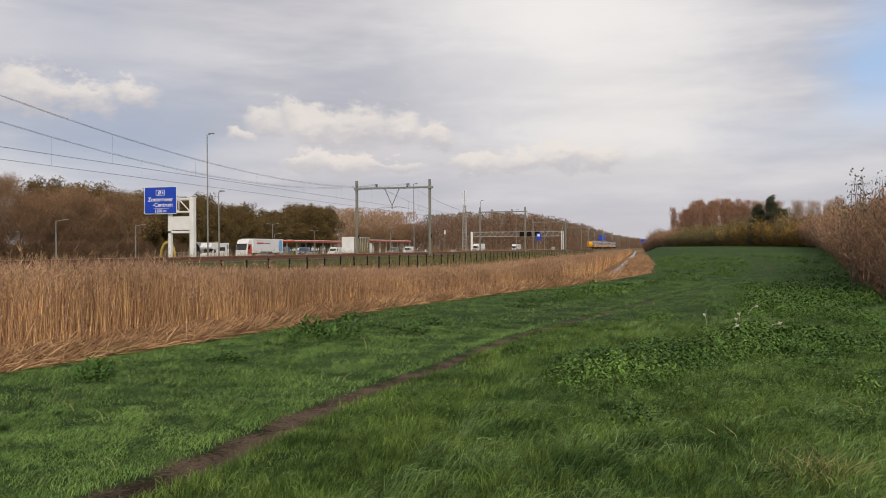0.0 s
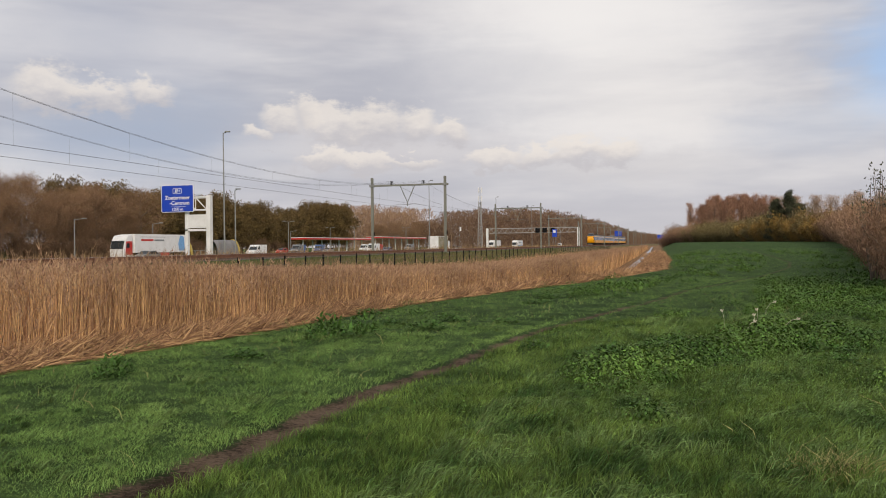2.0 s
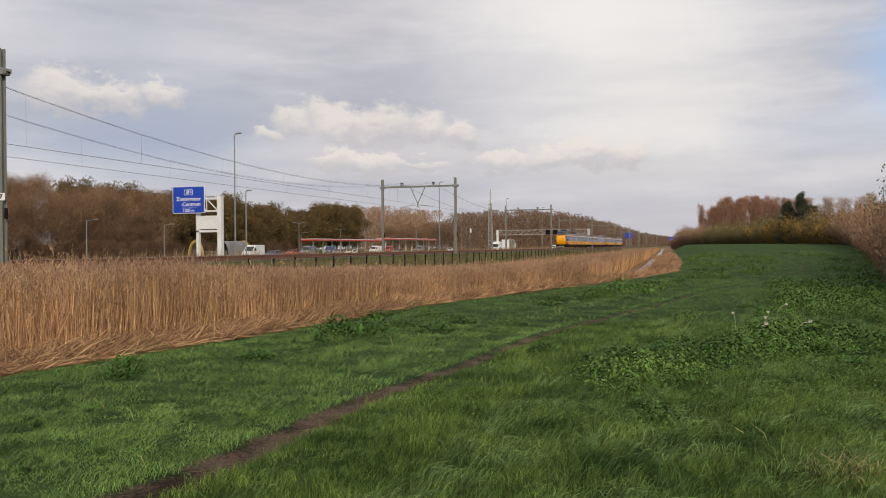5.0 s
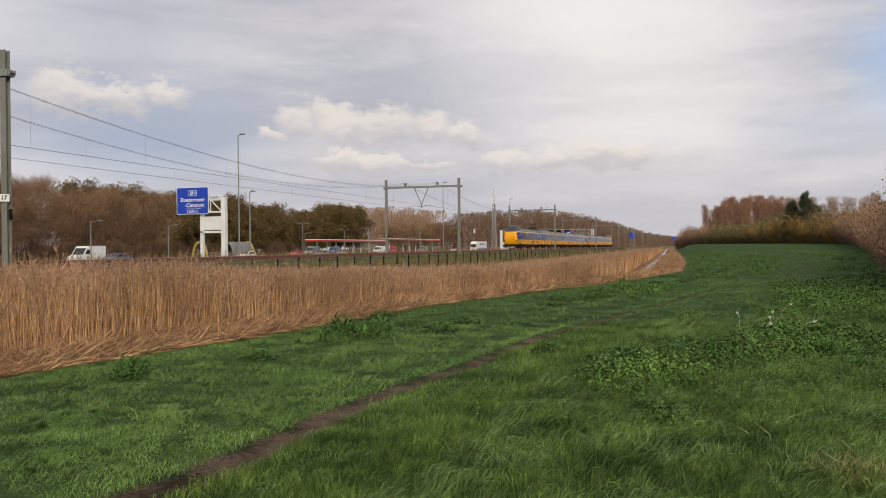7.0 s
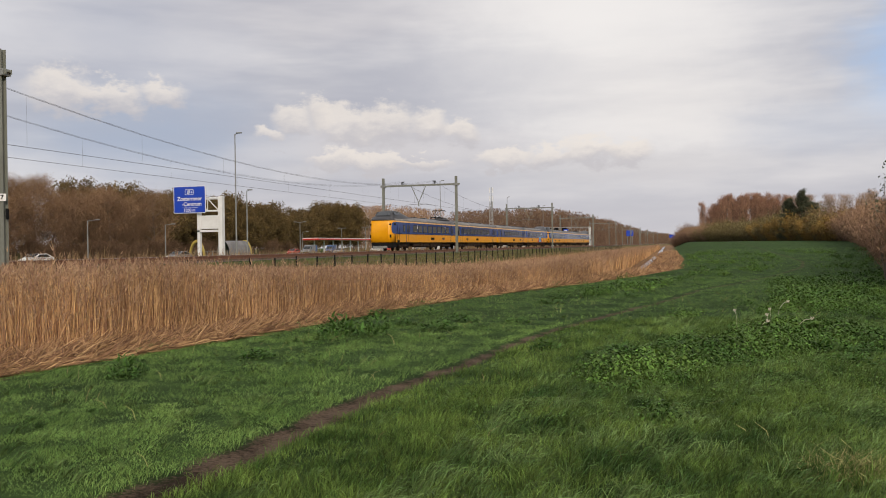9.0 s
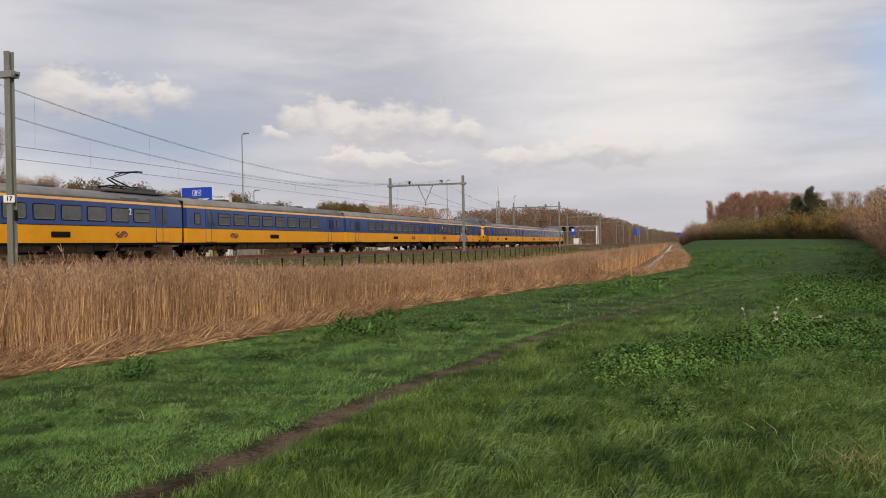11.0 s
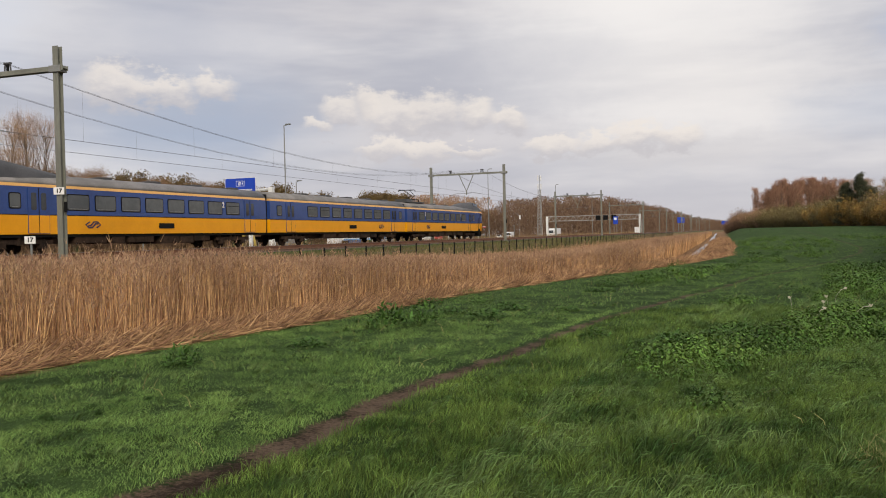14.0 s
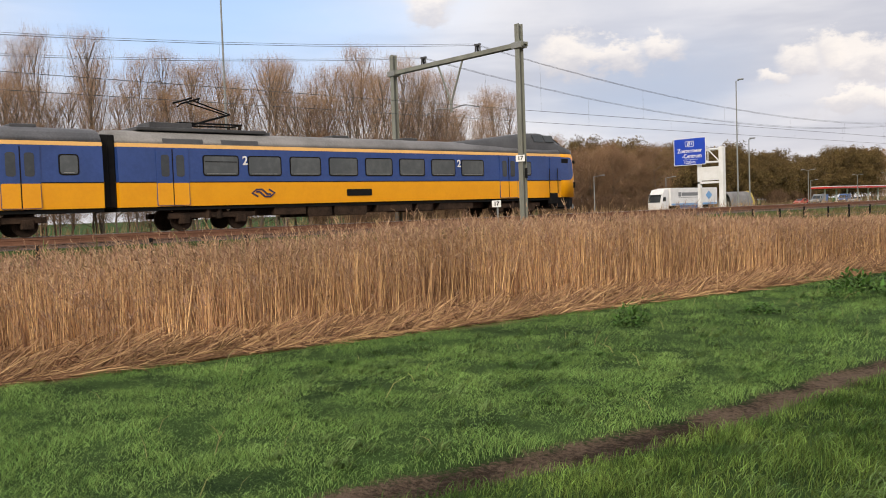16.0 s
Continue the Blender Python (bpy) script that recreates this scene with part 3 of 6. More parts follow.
def carriage(length, nose, pantograph, windows, doors, small, first, marks):
    """A carriage along y, rail top at z = 0; its nose, if it has one, at +y."""
    half = length / 2
    end = half - 0.28 if not nose else half - 1.5
    a = -half + 0.28
    car = thing("train_carriage", "yellow and blue intercity train carriage with grey roof", "train", "carriages of the train")
    yb = 1.93
    part("lower_body", loft([body_ring(a, UNDER, yb, 1.37, HALF), body_ring(end, UNDER, yb, 1.37, HALF)]), "paint_yellow", car, "yellow lower side")
    part("upper_body", loft([body_ring(a, yb + 0.003, 3.28, HALF - 0.002, 1.375), body_ring(end, yb + 0.003, 3.28, HALF - 0.002, 1.375)]), "paint_blue", car, "blue window band")
    part("stripe", loft([body_ring(a, 3.283, 3.43, 1.382, 1.35), body_ring(end, 3.283, 3.43, 1.382, 1.35)]), "paint_stripe", car, "light orange roof-edge stripe")
    arch = [(1.345, 3.433), (1.26, 3.60), (1.08, 3.78), (0.78, 3.92), (0.40, 4.0), (0, 4.03)]
    ring = [(x, z) for x, z in arch] + [(-x, z) for x, z in arch[-2::-1]]
    roof = part("roof", loft([[(x, y, z) for x, z in ring] for y in (a, end)]), "roof_grey", car, "weathered grey ribbed roof", flat=False)
    for k in range(5):
        y = a + 2.0 + k * (length - 6) / 5
        part("roof_vent", boxed(-0.45, 0.45, y, y + 0.9, 3.95, 4.12, bevel=0.04), "roof_dark", roof)
    gang = part("gangway", boxed(-1.15, 1.15, -half - 0.02, a, UNDER, 3.75, bevel=0.05), "black", car, "black rubber gangway bellows")
    if not nose:
        part("gangway", boxed(-1.15, 1.15, end, half + 0.02, UNDER, 3.75, bevel=0.05), "black", car, "black rubber gangway bellows")
    part("waist_line", bm_pair([rounded(a, end, yb - 0.02, yb + 0.02, 0.01, 1)], HALF - 0.004, 0.008), "black", car)
    for y0, w in windows:
        pair_window(car, y0, y0 + w, 2.22, 2.97, not nose or y0 == windows[0][0])
    for y0 in small:
        pair_window(car, y0, y0 + 0.62, 2.25, 2.92)
    for y0 in doors:
        for side in (-1, 1):
            door = part("door", side_panel(rounded(y0, y0 + 1.34, UNDER + 0.03, 3.24, 0.03, 1), side * 1.396 - 0.02, 0.04), "paint_blue", car, "blue double-leaf entrance door with yellow foot")
            part("door_foot", side_panel(rounded(y0 + 0.02, y0 + 1.32, UNDER + 0.05, yb - 0.03, 0.02, 1), side * 1.40 - 0.022, 0.044), "paint_yellow", door)
            part("door_joint", side_panel(rounded(y0 + 0.65, y0 + 0.69, UNDER + 0.05, 3.22, 0.01, 1), side * 1.40 - 0.025, 0.05), "black", door)
            for u in (y0 + 0.20, y0 + 0.82):
                part("door_window", side_panel(rounded(u, u + 0.33, 2.15, 3.0, 0.09, 3), side * 1.40 - 0.026, 0.052), "glass_dark", door)
    # bogies
    for yc in (-half + 4.2, half - (4.2 if not nose else 5.0)):
        bogie = part("bogie", bogie_mesh(yc), "under", car, "grimy bogie frame")
        for dy in (-1.25, 1.25):
            for side in (-1, 1):
                part("wheel", tubes([((side * 0.70, yc + dy, 0.46), (side * 0.84, yc + dy, 0.46), 0.46), ((side * 0.84, yc + dy, 0.46), (side * 0.92, yc + dy, 0.46), 0.22)], 20), "under", bogie)
    rnd = random.Random(int(length * 10) + len(windows) + nose)
    y = -half + 7.0
    while y < half - 8.5:
        w = rnd.uniform(1.0, 2.4)
        z0 = rnd.uniform(0.35, 0.55)
        part("equipment_box", boxed(-1.25, 1.25, y, y + w, z0, UNDER, bevel=0.03), "under", car)
        y += w + rnd.uniform(0.1, 0.6)
    part("underframe", boxed(-0.8, 0.8, -half + 6.3, half - (7.2 if nose else 6.3), 0.52, UNDER - 0.145, bevel=0.03), "under", car)
    part("solebar", boxed(-1.30, 1.30, a, end, UNDER - 0.14, UNDER), "black", car)
    for kind, y0 in marks:
        for side in (-1, 1):
            if kind == "logo":
                path = [(-0.26, -0.15), (-0.54, 0.0), (-0.32, 0.15), (-0.06, 0.15), (0.18, -0.05), (0.34, -0.05)]
                for turn in (1, -1):
                    part("emblem", side_panel(strip([(y0 + turn * u, 1.46 + turn * w) for u, w in path], 0.075), side * 1.395 - 0.02, 0.04), "navy", car, "dark blue line of an arrow emblem")
            elif kind == "vent":
                part("grille", side_panel(rounded(y0, y0 + 1.4, 1.28, 1.58, 0.02, 1), side * 1.39 - 0.022, 0.044), "black", car)
            elif kind == "graffiti":
                tag = part("spray_paint", side_panel([(y0, 1.02), (y0 + 5.0, 1.02), (y0 + 4.1, 1.9), (y0 + 2.9, 2.15), (y0 + 1.1, 1.95)], side * 1.40 - 0.022, 0.044), "red_paint", car, "spray-painted shapes in red, pale blue and white")
                part("spray_fill", side_panel([(y0 + 0.9, 1.05), (y0 + 4.0, 1.05), (y0 + 3.6, 2.14), (y0 + 1.5, 2.14)], side * 1.40 - 0.026, 0.052), "sky_blue", tag)
                part("spray_line", side_panel(strip([(y0 + 1.5, 1.3), (y0 + 1.9, 1.85), (y0 + 2.3, 1.4), (y0 + 2.7, 1.95), (y0 + 3.3, 1.25)], 0.12), side * 1.40 - 0.03, 0.06), "navy", tag)
            else:
                letters(kind, 0.50, "white_paint", car, pose(side * 1.398, y0, 2.80, 90, 0, 90 * side), "class_number", 0.012)
    if pantograph:
        yp = -half + 4.3
        frame_b = part("roof_equipment", boxed(-0.8, 0.8, -half + 1.3, -half + 7.0, 4.0, 4.14, bevel=0.03), "roof_dark", car)
        part("insulator", tubes([((sx, yy, 4.1), (sx, yy, 4.36), 0.07) for sx in (-0.5, 0.5) for yy in (yp - 1.0, yp + 1.6)]), "under", frame_b)
        for side in (-1, 1):
            for u in (-half + 2.1, -half + 4.6):
                hatch = loft([[(side * 1.335, v, 3.47), (side * 1.25, v, 3.65), (side * 1.22, v, 3.63), (side * 1.30, v, 3.45)] for v in (u, u + 1.7)])
                part("roof_hatch", hatch, "roof_dark", car, "dark louvred hatch on the roof's shoulder")
        part("resistor_box", boxed(-0.6, 0.6, -half + 1.9, -half + 3.7, 4.14, 4.36, bevel=0.03), "roof_dark", frame_b)
        part("pantograph", tubes([((-0.5, yp - 1.1, 4.38), (-0.5, yp + 1.7, 4.38), 0.04), ((0.5, yp - 1.1, 4.38), (0.5, yp + 1.7, 4.38), 0.04),
                                  ((-0.5, yp - 1.1, 4.38), (0.5, yp - 1.1, 4.38), 0.04), ((-0.5, yp + 1.7, 4.38), (0.5, yp + 1.7, 4.38), 0.04),
                                  ((-0.3, yp - 0.2, 4.40), (-0.15, yp + 1.35, 4.85), 0.045), ((0.3, yp - 0.2, 4.40), (0.15, yp + 1.35, 4.85), 0.045),
                                  ((-0.15, yp + 1.35, 4.85), (-0.3, yp - 0.35, 5.32), 0.03), ((0.15, yp + 1.35, 4.85), (0.3, yp - 0.35, 5.32), 0.03),
                                  ((-0.85, yp - 0.35, 5.35), (0.85, yp - 0.35, 5.35), 0.04), ((-0.85, yp - 0.70, 5.35), (0.85, yp - 0.70, 5.35), 0.04),
                                  ((-0.85, yp - 0.35, 5.35), (-1.0, yp - 0.5, 5.20), 0.025), ((0.85, yp - 0.35, 5.35), (1.0, yp - 0.5, 5.20), 0.025)], 6), "black", car, "raised pantograph of dark steel tube")
    if nose:
        make_nose(car, end, half)
    return car


def strip(points, width):
    """The outline of a line of some width through the points."""
    left, right = [], []
    for i, (u, w) in enumerate(points):
        a, b = points[max(i - 1, 0)], points[min(i + 1, len(points) - 1)]
        d = Vector((b[0] - a[0], b[1] - a[1])).normalized() * (width / 2)
        left.append((u - d.y, w + d.x)), right.append((u + d.y, w - d.x))
    return left + right[::-1]


def bm_pair(outlines, x, thick):
    bm = bmesh.new()
    for o in outlines:
        prism(bm, o, "x", x, x + thick)
        prism(bm, o, "x", -x - thick, -x)
    return bm


def pair_window(car, y0, y1, z0, z1, vent=False):
    for side in (-1, 1):
        frame_p = part("window", side_panel(rounded(y0 - 0.05, y1 + 0.05, z0 - 0.05, z1 + 0.05, 0.12, 3), side * 1.388 - 0.022, 0.044), "black", car)
        part("pane", side_panel(rounded(y0, y1, z0, z1, 0.09, 3), side * 1.388 - 0.028, 0.056), "train_glass", frame_p)
        if vent:
            part("vent_bar", side_panel(rounded(y0 + 0.03, y1 - 0.03, z1 - 0.24, z1 - 0.205, 0.01, 1), side * 1.388 - 0.032, 0.064), "black", frame_p)
        part("sill_rail", side_panel(rounded(y0 + 0.12, y1 - 0.12, z0 + 0.03, z0 + 0.055, 0.008, 1), side * 1.388 - 0.031, 0.062), "steel", frame_p)


def bogie_mesh(yc):
    bm = bmesh.new()
    for side in (-1, 1):
        box(bm, side * 1.06 - 0.09, side * 1.06 + 0.09, yc - 1.9, yc + 1.9, 0.50, 0.72)
        for dy in (-1.25, 1.25):
            box(bm, side * 1.06 - 0.13, side * 1.06 + 0.13, yc + dy - 0.22, yc + dy + 0.22, 0.28, 0.62, bevel=0.03)
        tube(bm, (side * 1.1, yc - 0.25, 0.45), (side * 1.1, yc - 0.25, 0.9), 0.13)
        tube(bm, (side * 1.1, yc + 0.25, 0.45), (side * 1.1, yc + 0.25, 0.9), 0.13)
    box(bm, -1.0, 1.0, yc - 0.3, yc + 0.3, 0.5, 0.85)
    return bm


def make_nose(car, y0, tip):
    # rounded yellow nose
    rows = []
    for f, w in ((0.0, 1.0), (0.45, 0.985), (0.75, 0.93), (0.92, 0.84), (1.0, 0.70)):
        rows.append((y0 + (tip - y0) * f, w))
    prof = [(1.37, UNDER), (HALF, 1.93), (1.375, 3.28), (1.33, 3.44)]
    sections = []
    for y, w in rows:
        lean = (0.0, 0.0, -0.10, -0.16) if y > y0 + 0.4 else (0, 0, 0, 0)
        right = [(x * w, y + d * (y - y0) / (tip - y0), z) for (x, z), d in zip(prof, lean)]
        left = [(-x, y_, z) for x, y_, z in reversed(right)]
        sections.append(right + left)
    part("nose", loft(sections), "paint_yellow", car, "rounded yellow train nose", flat=False)
    for side in (-1, 1):
        rings = []
        for u in (-0.9, 0.0, 0.4, 0.7, 0.85, 0.98, 1.08, 1.15, 1.19):
            w = np.interp(u / 1.5, [0, 0.45, 0.75, 0.92, 1.0], [1.0, 0.985, 0.93, 0.84, 0.70])
            cut = 0.45 * (1 - math.sqrt(max(0.0, 1 - (max(u - 0.74, 0) / 0.45) ** 2)))
            z0, z1 = 1.955 + cut, 3.25 - cut * 0.6
            x0, x1 = (np.interp(z, [1.93, 3.28], [HALF, 1.375]) * w for z in (z0, z1))
            lean = -0.10 * (z1 - 1.93) / 1.35 * max(u, 0) / 1.5
            rings.append([(side * (x0 + 0.014), y0 + u, z0), (side * (x1 + 0.014), y0 + u + lean, z1), (side * (x1 - 0.03), y0 + u + lean, z1), (side * (x0 - 0.03), y0 + u, z0)])
        band = part("nose_band", loft(rings), "paint_blue", car, "blue side of the cab with rounded front end")
        part("grille", side_panel(rounded(y0 + 0.05, y0 + 0.62, 2.92, 3.16, 0.04, 2), side * 1.372 - 0.026, 0.052), "black", band)
    # raised cab on the roof
    prof = [(y0 - 8.0, 3.99, 0.35, 1.00), (y0 - 6.4, 4.10, 0.62, 1.12), (y0 - 4.8, 4.28, 0.76, 1.18), (y0 - 3.4, 4.47, 0.82, 1.22), (y0 - 2.2, 4.60, 0.86, 1.24), (y0 - 1.1, 4.64, 0.86, 1.25), (y0 - 0.2, 4.40, 0.84, 1.22), (y0 + 0.55, 3.96, 1.0, 1.26), (y0 + 1.0, 3.72, 1.0, 1.24), (tip - 0.10, 3.58, 0.80, 1.02)]
    sections = []
    for y, top, wt, wb in prof:
        sections.append([(wb, y, 3.44), (wb, y, 3.5), ((wt + wb) / 2 + 0.05, y, (3.5 + top) / 2 + 0.1), (wt, y, top - 0.06), (wt * 0.6, y, top), (-wt * 0.6, y, top), (-wt, y, top - 0.06), (-(wt + wb) / 2 - 0.05, y, (3.5 + top) / 2 + 0.1), (-wb, y, 3.5), (-wb, y, 3.44)])
    cab = part("cab", loft(sections), "roof_dark", car, "dark grey raised driving cab", flat=False)
    wind = bmesh.new()
    vs = [(-0.80, y0 - 0.16, 4.37), (0.80, y0 - 0.16, 4.37), (0.88, y0 + 0.55, 3.98), (-0.88, y0 + 0.55, 3.98)]
    low = [wind.verts.new((x, y + 0.01, z + 0.02)) for x, y, z in vs]
    high = [wind.verts.new((x, y + 0.02, z + 0.05)) for x, y, z in vs]
    wind.faces.new(low), wind.faces.new(high)
    for i in range(4):
        wind.faces.new((low[i], low[(i + 1) % 4], high[(i + 1) % 4], high[i]))
    part("windscreen", wind, "glass_dark", cab)
    for side in (-1, 1):
        for u0, u1 in ((-1.9, -1.1), (-1.0, -0.25)):
            q = bmesh.new()
            vs = [(1.10, u0, 4.08), (1.10, u1, 4.08), (0.93, u1, 4.46), (0.93, u0, 4.46)]
            low = [q.verts.new((side * x, y0 + y, z)) for x, y, z in vs]
            high = [q.verts.new((side * (x + 0.05), y0 + y, z + 0.03)) for x, y, z in vs]
            q.faces.new(low), q.faces.new(high)
            for i in range(4):
                q.faces.new((low[i], low[(i + 1) % 4], high[(i + 1) % 4], high[i]))
            part("cab_window", q, "glass_dark", cab)
        part("cab_door", side_panel(rounded(y0 - 0.95, y0 - 0.45, 1.97, 3.2, 0.03, 1), side * 1.398 - 0.02, 0.04), "paint_blue", car)
        part("cab_step", boxed(side * 1.36 - 0.12, side * 1.36 + 0.12, y0 - 1.0, y0 - 0.4, UNDER - 0.35, UNDER + 0.25, bevel=0.02), "black", car)
        part("handrail", tubes([((side * 1.45, y0 - 1.05, 1.2), (side * 1.45, y0 - 1.05, 2.6), 0.02), ((side * 1.45, y0 - 0.35, 1.2), (side * 1.45, y0 - 0.35, 2.6), 0.02)], 6), "black", car)
        part("headlight", tubes([((side * 1.0, y0 + 1.15, 3.0), (side * 1.22, y0 + 1.40, 3.0), 0.11)], 12), "black", car)
        part("tail_lamp", boxed(side * 1.13 - 0.12, side * 1.13 + 0.12, y0 + 1.15, y0 + 1.42, 1.5, 1.85, bevel=0.02), "black", car)
    part("coupler_skirt", loft([[(1.3, y0 - 0.6, 0.45), (1.3, y0 - 0.6, UNDER), (-1.3, y0 - 0.6, UNDER), (-1.3, y0 - 0.6, 0.45)],
                                [(1.25, y0 + 0.8, 0.35), (1.25, y0 + 0.8, UNDER), (-1.25, y0 + 0.8, UNDER), (-1.25, y0 + 0.8, 0.35)],
                                [(0.8, tip + 0.12, 0.4), (0.8, tip + 0.12, UNDER - 0.05), (-0.8, tip + 0.12, UNDER - 0.05), (-0.8, tip + 0.12, 0.4)]]), "black", car, "black bumper skirt")
    part("plough", boxed(-0.85, 0.85, tip - 0.1, tip + 0.2, 0.30, 0.58, bevel=0.05), "steel", car)
    part("coupler", tubes([((0, tip, 0.75), (0, tip + 0.45, 0.75), 0.13)], 8), "black", car)


END_LEN, MID_LEN = 27.05, 26.5
GAP_WINDOWS = [(-END_LEN / 2 + 3.75 + 2.02 * k, 1.5) for k in range(8)]
MID_WINDOWS = [(-MID_LEN / 2 + 4.15 + 2.12 * k, 1.55) for k in range(8)]


def build_train():
    e, m = END_LEN / 2, MID_LEN / 2
    end_car = carriage(END_LEN, True, True, GAP_WINDOWS, [-e + 1.75, -e + 20.6], [-e + 22.4], False, [("logo", -e + 6.4), ("2", -e + 5.6), ("2", -e + 17.7), ("vent", -e + 10.7)])
    mid_car = carriage(MID_LEN, False, False, MID_WINDOWS, [-m + 2.5, m - 3.9], [-m + 1.2, m - 1.9], True, [("2", -m + 5.21), ("logo", -m + 6.25), ("vent", -m + 11.7)])
    tag_car = carriage(END_LEN, True, False, GAP_WINDOWS, [-e + 1.75, -e + 20.6], [-e + 22.4], False, [("logo", -e + 6.4), ("2", -e + 5.6), ("graffiti", -e + 13.2), ("2", -e + 17.7)])
    layout = []           # carriages from the train's head backwards: object, length, nose towards the far end
    layout.append((end_car, END_LEN, False))
    layout.append((mid_car, MID_LEN, True))
    layout.append((copy_thing(mid_car, pose(0, 0, 0)), MID_LEN, False))
    layout.append((tag_car, END_LEN, True))
    nose_car = carriage(END_LEN, True, False, GAP_WINDOWS, [-e + 1.75, -e + 20.6], [-e + 22.4], False, [("logo", -e + 17.6), ("2", -e + 5.6), ("vent", -e + 10.8)])
    layout.append((nose_car, END_LEN, False))
    layout.append((copy_thing(mid_car, pose(0, 0, 0)), MID_LEN, False))
    layout.append((copy_thing(end_car, pose(0, 0, 0)), END_LEN, True))
    rows, at = [], 0.0
    for k, (ob, length, forward) in enumerate(layout):
        rows.append((ob, at + length / 2, forward))
        at += length + (0.9 if k == 3 else 0.0)
    return rows


TRAIN = build_train()
TRAIN_SPEED, TRAIN_AT_9 = 34.33, 90.9

# ---- motorway and what stands along it ----
ROAD_Z = -0.06


def make_road():
    bm = boxed(-94, -53, -400, 1500, -0.3, ROAD_Z)
    tagged(part("road", bm, "asphalt"), "dark asphalt motorway behind the railway", "road", kind="structure")
    rail = thing("guard_rail", "galvanised steel guard rail beside a motorway", "guard rail")
    for x in (-51.5, -67.5):
        part("beam", prism(bmesh.new(), [(x, 0.35), (x + 0.06, 0.42), (x, 0.50), (x + 0.06, 0.58), (x, 0.66), (x - 0.03, 0.66), (x - 0.03, 0.35)], "y", -60, 420), "steel", rail)
        for k in range(60):
            part("post", boxed(x - 0.12, x - 0.04, -60 + 8 * k, -59.9 + 8 * k, -0.1, 0.6), "steel", rail)


def make_sign():
    y = 85.0
    g = thing("sign_gantry", "white cantilever motorway gantry carrying a blue exit sign", "sign gantry")
    part("column", boxed(-50.65, -50.15, y - 0.3, y + 0.3, -0.1, 7.5, bevel=0.03), "white_paint", g)
    part("column", boxed(-53.35, -53.0, y - 0.2, y + 0.2, -0.1, 5.75, bevel=0.02), "white_paint", g)
    part("panel", boxed(-53.0, -50.75, y - 0.15, y + 0.15, 3.9, 5.4, bevel=0.03), "white_paint", g, "white cabinet between the columns")
    part("crossbar", boxed(-53.35, -50.75, y - 0.2, y + 0.2, 3.55, 3.8, bevel=0.02), "white_paint", g)
    rows = [((-56.4, y, 7.3), (-50.4, y, 7.3), 0.11), ((-56.4, y, 5.9), (-50.4, y, 5.9), 0.11), ((-56.4, y + 0.6, 7.3), (-50.4, y + 0.6, 7.3), 0.11)]
    for k in range(4):
        x = -50.7 - 1.4 * k
        rows += [((x, y, 5.9), (x - 1.4, y, 7.3), 0.06), ((x, y, 5.9), (x, y, 7.3), 0.05)]
    part("truss", tubes(rows, 6), "white_paint", g)
    x0, x1, z0, z1 = -56.02, -51.98, 5.68, 8.70
    cx = (x0 + x1) / 2
    board = part("sign_board", prism(bmesh.new(), rounded(x0, x1, z0, z1, 0.16, 4), "y", y - 0.62, y - 0.54), "white_paint", g, "white-edged blue exit sign")
    part("sign_face", prism(bmesh.new(), rounded(x0 + 0.07, x1 - 0.07, z0 + 0.07, z1 - 0.07, 0.12, 4), "y", y - 0.630, y - 0.622), "sign_blue", board)
    f = y - 0.636
    letters("Zoetermeer", 0.62, "white_paint", board, pose(cx, f, 7.28, 90), bold=0.012)
    letters("-Centrum", 0.62, "white_paint", board, pose(cx + 0.28, f, 6.68, 90), bold=0.012)
    letters("1200 m", 0.48, "white_paint", board, pose(cx, f, 6.0, 90), bold=0.008)
    part("rule", boxed(cx - 0.85, cx + 1.1, f - 0.004, f + 0.004, 6.28, 6.31), "white_paint", board)
    part("badge", prism(bmesh.new(), rounded(cx - 0.55, cx + 0.55, 7.72, 8.34, 0.12, 4), "y", f - 0.004, f + 0.004), "white_paint", board)
    part("badge_face", prism(bmesh.new(), rounded(cx - 0.50, cx + 0.50, 7.77, 8.29, 0.10, 4), "y", f - 0.009, f - 0.005), "sign_blue", board)
    for dx, lean in ((-0.32, 0.14), (-0.12, 0.10)):
        part("exit_bar", prism(bmesh.new(), [(cx + dx, 7.82), (cx + dx + 0.13, 7.82), (cx + dx + 0.13 + lean, 8.24), (cx + dx + lean, 8.24)], "y", f - 0.014, f - 0.010), "white_paint", board)
    letters("6", 0.38, "white_paint", board, pose(cx + 0.30, f - 0.012, 8.03, 90), bold=0.008)
    return g


def lamp_post(height, arm, double=False, tilt=0):
    l = thing("street_lamp", "slim grey steel lamp post beside a motorway", "street lamp", "lamps along the motorway")
    bm = bmesh.new()
    tube(bm, (0, 0, -0.2), (0, 0, height), 0.11, 0.06)
    pole = part("pole", bm, "steel", l)
    for s in ((-1, 1) if double else (1,)):
        part("arm", tubes([((0, 0, height - 0.05), (s * arm, 0, height + 0.12), 0.045)], 6), "steel", l)
        part("lamp_head", boxed(s * arm - 0.30, s * arm + 0.35, -0.16, 0.16, height + 0.06, height + 0.20, bevel=0.04), "steel", l)
    return l


